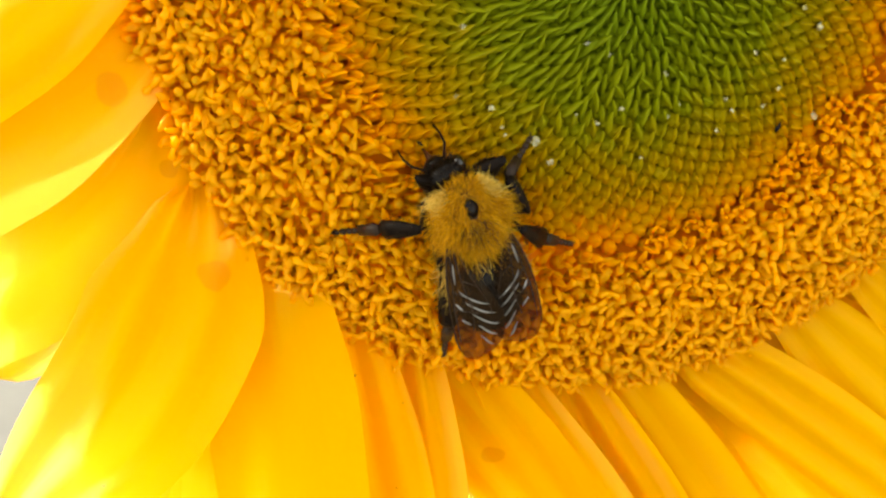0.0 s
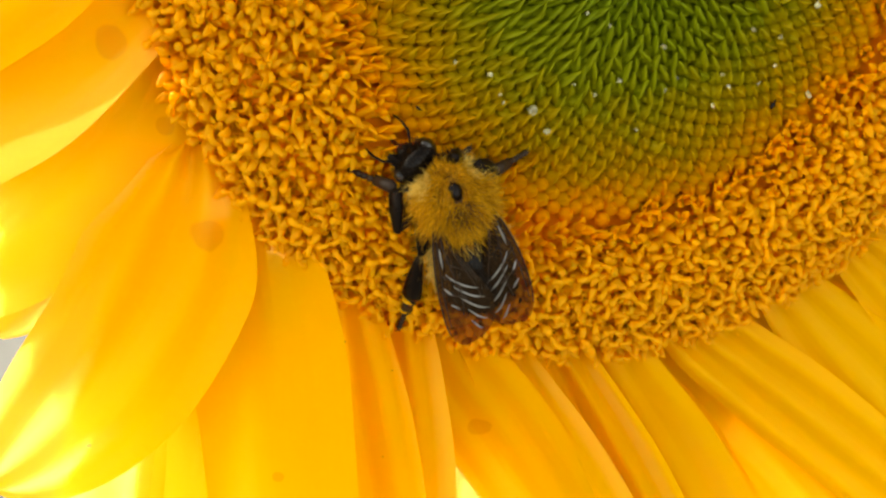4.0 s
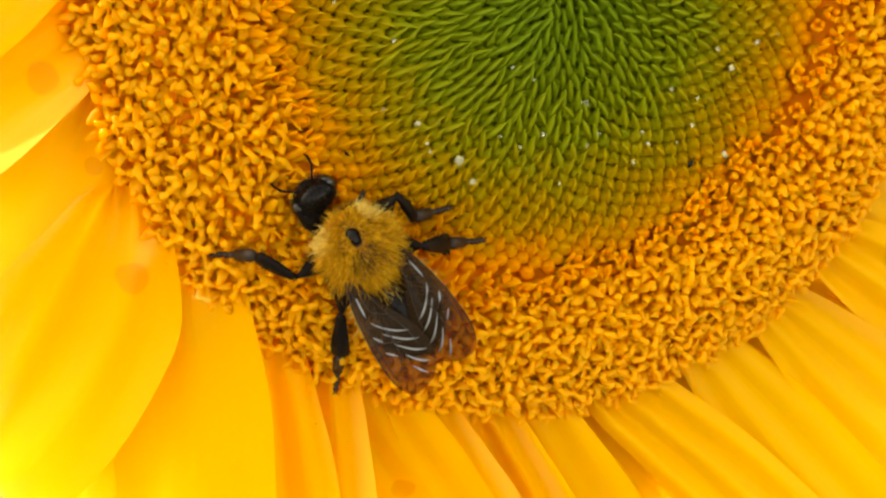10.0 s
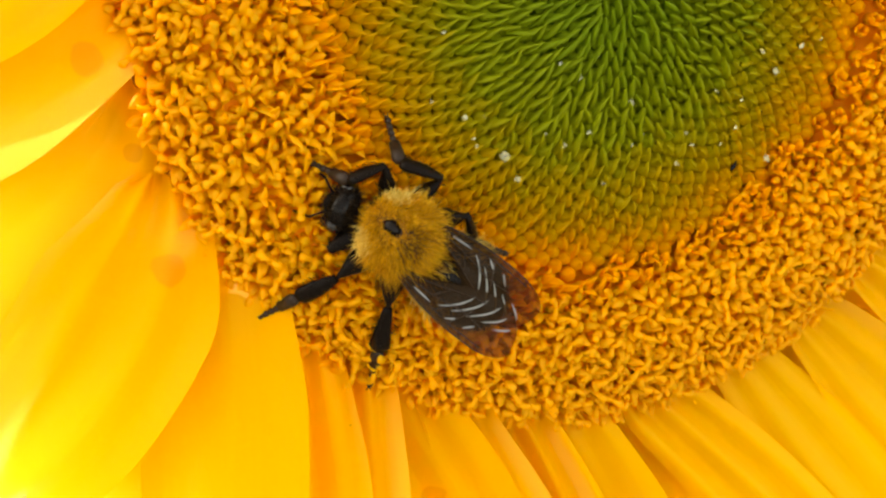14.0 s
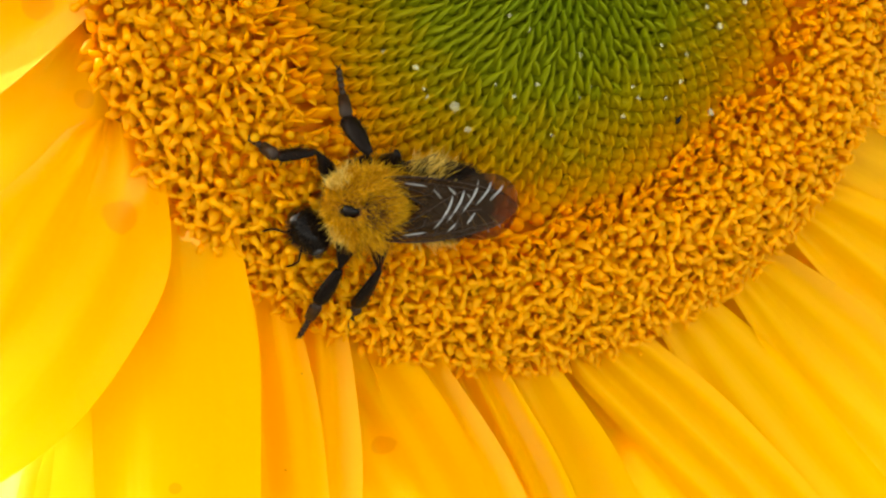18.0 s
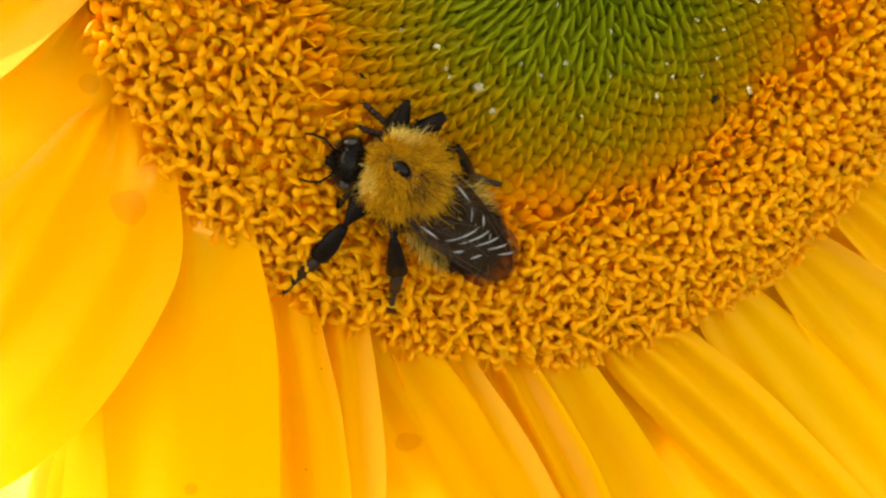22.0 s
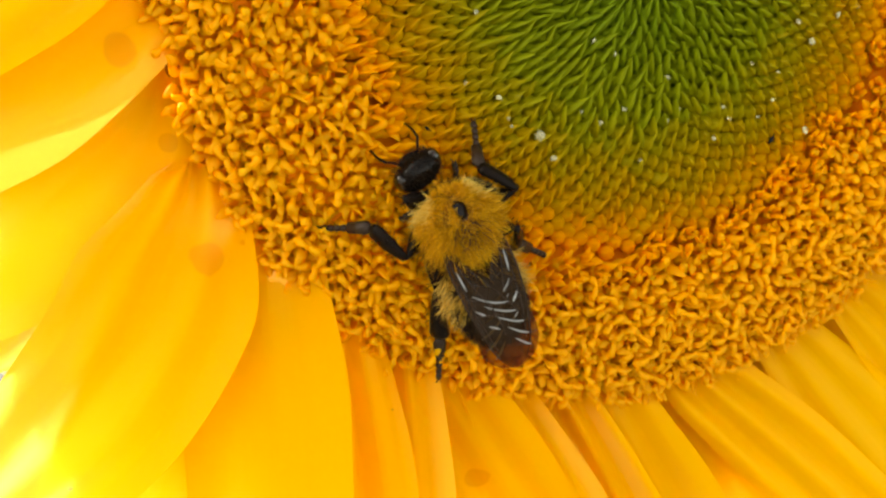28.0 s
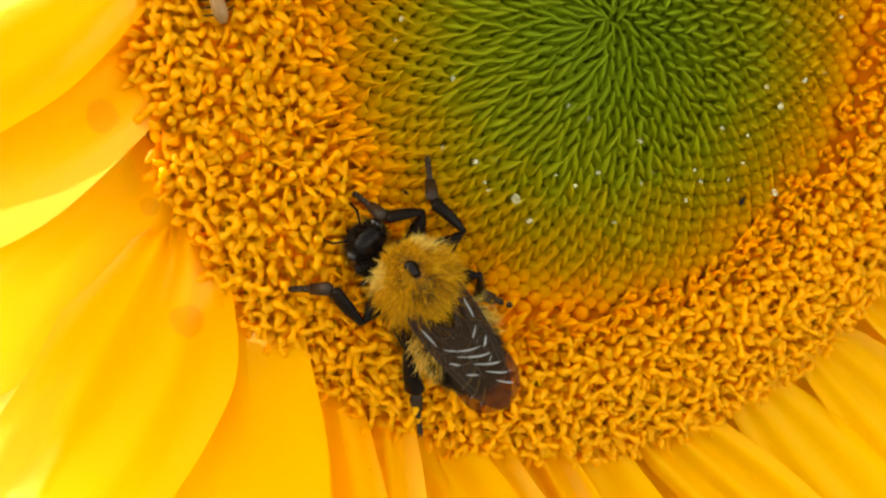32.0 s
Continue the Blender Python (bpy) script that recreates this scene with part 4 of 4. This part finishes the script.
def motions():
    body = ([(0, -12.32, -15.75, 102.8, 0.0), (0.5, -12.21, -18.07, 84.6, 5.0), (1, -12.47, -18.47, 82.8, 5.0), (2, -12.63, -16.85, 88.6, 0.0), (2.5,
        -12.52, -16.53, 86.3, 15.0), (3, -12.45, -17.84, 94.1, 5.0), (3.5, -13.28, -16.92, 104.6, 0.0), (5.5, -12.41, -17.06, 120.5, 23.0), (6,
        -13.09, -17.79, 127.3, 19.0), (7, -13.92, -18.29, 130.5, 15.0), (8, -12.68, -17.41, 119.1, 20.0), (9, -10.82, -18.04, 99.5, 30.0), (10,
        -14.75, -17.28, 123.9, 24.0), (11, -15.03, -16.09, 124.6, 12.0), (12, -14.44, -17.55, 131.8, 30.0), (13, -14.87, -17.34, 139.3, 22.0), (13.5,
        -15.03, -16.97, 140.2, 26.0), (15.5, -15.86, -17.04, 154.8, 31.0), (16, -16.4, -17.19, 162.2, 30.0), (17, -14.75, -18.39, 173.2, 32.0)] +
        [(18, -14.38, -18.65, 182.6, 32.0), (19, -13.33, -19.28, 203.7, 32.0), (19.5, -12.4, -20.53, 209.6, 32.0), (20, -15.23, -21.52, 181.9, 21.0),
        (20.5, -14.51, -20.08, 156.6, 12.0), (21, -12.74, -19.28, 146.7, 22.0), (21.5, -13.26, -17.0, 133.2, 0.0), (22, -12.87, -17.51, 138.2, 0.0),
        (23, -12.85, -17.56, 128.1, 14.0), (24, -15.35, -19.45, 134.7, 18.0), (24.5, -14.98, -19.71, 117.7, 20.0), (25, -13.68, -17.52, 107.1, 19.0),
        (26, -13.87, -16.86, 107.5, 14.0), (26.5, -14.02, -17.16, 107.3, 16.0), (28.5, -13.63, -17.36, 114.2, 25.0), (29, -13.93, -16.71, 114.5,
        26.0), (30, -14.6, -16.75, 118.1, 24.0), (30.5, -13.52, -18.63, 119.6, 32.0), (31, -16.21, -17.04, 133.1, 30.0), (32, -15.11, -16.97, 124.7,
        32.0)])
    nod = ([(0, 17.0, 1.8), (0.5, -4.0, 1.9), (1, -7.0, 2.0), (2, -11.0, 1.8), (2.5, -2.0, 1.8), (3, 7.0, 2.4), (3.5, 27.0, 2.2), (5.5, 34.0, 2.7),
        (6, 28.0, 2.9), (7, 16.0, 2.6), (8, 18.0, 2.9), (9, 33.0, 3.5), (10, 7.0, 3.2), (11, 10.0, 3.2), (12, 16.0, 3.5), (13, 9.0, 2.8), (13.5, 13.0,
        3.0), (15.5, 20.0, 2.5), (16, 20.0, 2.5), (17, 21.0, 3.4)] + [(18, 30.0, 3.0), (19, 19.0, 3.2), (19.5, 6.0, 3.3), (20, 22.0, 2.0), (20.5,
        25.0, 2.4), (21, 29.0, 2.8), (21.5, 36.0, 2.1), (22, 32.0, 2.3), (23, 23.0, 2.5), (24, -7.0, 2.0), (24.5, -11.0, 2.6), (25, 3.0, 2.2), (26,
        7.0, 2.1), (26.5, 14.0, 2.0), (28.5, 12.0, 3.3), (29, 20.0, 2.5), (30, 14.0, 2.6), (30.5, 10.0, 3.3), (31, 9.0, 3.1), (32, 16.0, 2.9)])
    fan = ([(0, 7.5, -7.5), (0.5, 7.5, -7.5), (1, 7.5, -7.5), (2, 7.5, -7.5), (2.5, 17.0, -14.0), (3, 6.0, -6.0), (3.5, 8.0, -8.0), (5.5, 9, -9), (6,
        9, -9), (7, 9, -9), (8, 9, -9), (9, 9, -9), (10, 9, -9), (11, 9, -9), (12, 9, -9), (13, 9, -9), (13.5, 7, -7), (15.5, -4.0, 4.0), (16, -5.0,
        5.0), (17, -7.0, 7.0)] + [(18, -7.0, 7.0), (19, -6.0, 6.0), (19.5, -6.0, 6.0), (20, -6.0, 6.0), (20.5, -5.0, 5.0), (21, -6.0, 6.0), (21.5,
        1.0, -1.0), (22, -6.0, 6.0), (23, -6.0, 6.0), (24, -5.0, 6.0), (24.5, -6.0, 6.0), (25, -5.0, 6.0), (26, -6.0, 6.0), (26.5, -5.0, 6.0), (28.5,
        -5.0, 6.0), (29, -6.0, 6.0), (30, -6.0, 7.0), (30.5, -6.0, 6.0), (31, -5.0, 6.0), (32, -6.0, 6.0)])
    lf = ([(0, -14.7, -16.0), (0.5, -13.7, -17.6), (1, -14.1, -17.5), (2, -14.4, -16.4), (2.5, -14.2, -16.3), (3, -14.9, -17.2), (3.5, -16.9, -17.4),
        (5.5, -15.9, -19.1), (6, -16.3, -19.3), (7, -17.1, -19.4), (8, -16.7, -18.4), (9, -16.0, -18.2), (10, -16.8, -19.2), (11, -17.3, -17.4), (12,
        -17.2, -20.1), (13, -16.9, -18.5), (13.5, -18.6, -18.2), (15.5, -20.4, -19.6), (16, -20.6, -19.9), (17, -18.2, -22.1)] + [(18, -16.2, -23.2),
        (19, -14.1, -24.5), (19.5, -13.3, -25.5), (20, -16.1, -25.6), (20.5, -16.2, -23.5), (21, -15.3, -21.7), (21.5, -16.6, -19.1), (22, -16.0,
        -20.1), (23, -16.0, -18.9), (24, -17.9, -19.4), (24.5, -17.6, -18.9), (25, -16.2, -17.8), (26, -16.4, -17.2), (26.5, -16.8, -17.4), (28.5,
        -17.0, -18.3), (29, -17.3, -18.0), (30, -17.7, -18.0), (30.5, -17.0, -18.6), (31, -18.8, -19.6), (32, -18.1, -18.4)])
    lm = ([(0, -20.7, -17.4), (0.5, -19.6, -14.4), (1, -19.6, -14.6), (2, -19.1, -15.1), (2.5, -19.1, -15.1), (3, -19.1, -15.2), (3.5, -18.8, -15.3),
        (5.5, -22.2, -18.8), (6, -22.4, -20.8), (7, -23.0, -22.9), (8, -22.4, -19.9), (9, -22.0, -17.8), (10, -23.8, -18.5), (11, -23.6, -22.8), (12,
        -23.2, -21.5), (13, -23.0, -22.2), (13.5, -23.1, -23.5), (15.5, -22.5, -25.5), (16, -22.1, -25.9), (17, -16.5, -29.8)] + [(18, -16.8, -29.4),
        (19, -16.7, -29.4), (19.5, -14.4, -27.7), (20, -12.1, -30.6), (20.5, -11.7, -31.1), (21, -12.1, -30.3), (21.5, -19.1, -27.0), (22, -19.4,
        -26.7), (23, -19.1, -26.5), (24, -19.2, -26.6), (24.5, -19.4, -26.1), (25, -22.6, -17.3), (26, -22.5, -18.0), (26.5, -22.5, -18.1), (28.5,
        -21.6, -18.3), (29, -23.6, -17.8), (30, -23.4, -18.0), (30.5, -22.6, -17.8), (31, -22.7, -17.9), (32, -22.8, -18.1)])
    lh = ([(0, -13.6, -27.4), (0.5, -16.4, -27.8), (1, -16.0, -28.1), (2, -15.9, -29.3), (2.5, -15.5, -29.7), (3, -15.9, -28.9), (3.5, -16.2, -28.5),
        (5.5, -14.2, -29.3), (6, -14.0, -30.2), (7, -14.7, -30.6), (8, -15.0, -29.9), (9, -14.8, -30.1), (10, -15.0, -29.9), (11, -15.1, -29.4), (12,
        -15.1, -29.6), (13, -15.2, -29.2), (13.5, -15.2, -29.2), (15.5, -14.9, -28.7), (16, -15.1, -28.4), (17, -14.4, -28.6)] + [(18, -13.2, -29.1),
        (19, -13.0, -29.1), (19.5, -14.7, -26.7), (20, -11.8, -27.4), (20.5, -12.3, -29.6), (21, -12.2, -28.7), (21.5, -13.0, -27.5), (22, -12.2,
        -27.3), (23, -13.2, -31.8), (24, -13.1, -31.6), (24.5, -12.9, -31.6), (25, -13.1, -31.6), (26, -12.8, -31.7), (26.5, -12.8, -31.5), (28.5,
        -13.1, -31.8), (29, -13.0, -32.1), (30, -13.0, -31.8), (30.5, -12.8, -32.0), (31, -13.0, -31.9), (32, -12.4, -31.8)])
    rf = ([(0, -9.5, -14.9), (0.5, -8.5, -17.1), (1, -8.7, -17.9), (2, -8.7, -16.4), (2.5, -8.6, -16.0), (3, -9.3, -16.1), (3.5, -11.2, -14.8), (5.5,
        -12.1, -15.0), (6, -16.1, -13.6), (7, -16.3, -14.1), (8, -12.4, -15.1), (9, -10.8, -15.3), (10, -13.7, -14.7), (11, -14.5, -13.7), (12, -14.6,
        -14.4), (13, -18.6, -12.6), (13.5, -20.3, -13.0), (15.5, -19.4, -13.3), (16, -22.8, -14.5), (17, -21.3, -14.6)] + [(18, -21.4, -14.7), (19,
        -19.9, -19.9), (19.5, -19.7, -20.5), (20, -19.5, -20.7), (20.5, -19.8, -19.3), (21, -15.8, -14.6), (21.5, -15.1, -14.2), (22, -15.1, -15.1),
        (23, -15.6, -14.6), (24, -14.5, -16.8), (24.5, -12.5, -16.4), (25, -14.1, -14.0), (26, -14.1, -13.6), (26.5, -14.1, -14.0), (28.5, -12.7,
        -14.4), (29, -13.5, -14.1), (30, -13.7, -14.3), (30.5, -12.2, -15.5), (31, -18.3, -12.0), (32, -18.3, -11.9)])
    rm = ([(0, -7.3, -12.2), (0.5, -5.9, -15.3), (1, -4.4, -16.9), (2, -5.5, -16.5), (2.5, -5.0, -15.7), (3, -6.7, -14.8), (3.5, -7.3, -15.3), (5.5,
        -7.6, -15.6), (6, -8.0, -15.7), (7, -8.0, -15.9), (8, -7.8, -15.7), (9, -7.7, -15.6), (10, -7.6, -15.8), (11, -7.8, -15.6), (12, -7.7, -15.3),
        (13, -15.3, -10.5), (13.5, -15.3, -10.1), (15.5, -15.4, -10.4), (16, -15.5, -10.4), (17, -15.5, -10.4)] + [(18, -15.3, -10.4), (19, -15.3,
        -10.7), (19.5, -15.5, -11.1), (20, -15.9, -12.5), (20.5, -14.3, -13.2), (21, -14.2, -13.4), (21.5, -14.4, -13.4), (22, -14.4, -13.8), (23,
        -14.5, -13.6), (24, -14.2, -14.1), (24.5, -14.1, -14.2), (25, -8.9, -16.4), (26, -9.2, -15.7), (26.5, -9.4, -16.3), (28.5, -12.1, -10.8), (29,
        -11.7, -11.3), (30, -12.8, -11.8), (30.5, -13.3, -9.6), (31, -13.4, -9.6), (32, -13.4, -9.7)])
    rh = ([(0, -4.3, -20.0), (0.5, -3.1, -27.0), (1, -4.7, -32.0), (2, -4.6, -32.9), (2.5, -5.0, -31.0), (3, -4.7, -32.3), (3.5, -4.8, -32.0), (5.5,
        -5.0, -32.2), (6, -5.1, -32.2), (7, -3.9, -18.3), (8, -5.2, -18.4), (9, -5.0, -18.6), (10, -5.0, -18.2), (11, -4.8, -18.3), (12, -5.5, -18.9),
        (13, -6.2, -19.5), (13.5, -6.0, -19.6), (15.5, -8.9, -16.9), (16, -9.2, -16.5), (17, -7.9, -16.7)] + [(18, -8.3, -16.0), (19, -8.9, -16.1),
        (19.5, -10.2, -16.1), (20, -7.9, -18.4), (20.5, -7.0, -19.0), (21, -5.2, -20.2), (21.5, -5.6, -19.3), (22, -5.1, -18.9), (23, -4.6, -19.7),
        (24, -6.0, -20.1), (24.5, -6.4, -19.5), (25, -6.3, -19.7), (26, -6.0, -19.9), (26.5, -6.2, -19.7), (28.5, -6.3, -20.9), (29, -6.0, -20.6),
        (30, -6.1, -20.9), (30.5, -6.9, -19.9), (31, -7.0, -19.7), (32, -7.1, -19.9)])

    place, turn_head, spread = glide(body), glide(nod), glide(fan)
    times = [0.25 * i for i in range(129)]

    def bee_at(t):
        # raised: how far its rear end is lifted, degrees
        x, y, yaw, raised = place(t)
        return pose(x, y, 3.8 + 0.01 * raised + 0.12 * math.sin(2.1 * t), 0, 4 + 0.3 * raised, yaw)

    walk(bee, [(t, FLOWER @ mm_pose(bee_at(t))) for t in times])
    rows = []
    for t in times:
        a, reach = turn_head(t)
        c, s = math.cos(radians(a)), math.sin(radians(a))
        rows.append((t, mm_pose(pose(reach * c, reach * s, -0.75, 0, 24, 1.15 * a))))
    walk(HEAD, rows)
    for side, k in ((1, 0), (-1, 1)):
        walk(WINGS[side], [(t, mm_pose(pose(-1.2, 1.7 * side, 1.3 + 0.16 * side, 6 * side, -11 + 0.18 * place(t)[3], -spread(t)[k]))) for t in times])
    for (pair, side), steps in ((("f", 1), lf), (("m", 1), lm), (("h", 1), lh), (("f", -1), rf), (("m", -1), rm), (("h", -1), rh)):
        path = glide(steps)
        hip = Vector((HIPS[pair][0], side * HIPS[pair][1], HIPS[pair][2]))
        sets = ([], [], [])
        for t in times:
            x, y = path(t)
            z = 0.9 if math.hypot(x, y) < 31.3 else -0.9
            foot = bee_at(t).inverted() @ Vector((x, y, z))
            for rows, m in zip(sets, bend_leg(hip, foot, BONES[pair], Vector((0, side, 0)), Vector((POLES[pair][0], side * POLES[pair][1], POLES[pair][2])))):
                rows.append((t, mm_pose(m)))
        for bone, rows in zip(LEGS[pair, side], sets):
            walk(bone, rows)


motions()
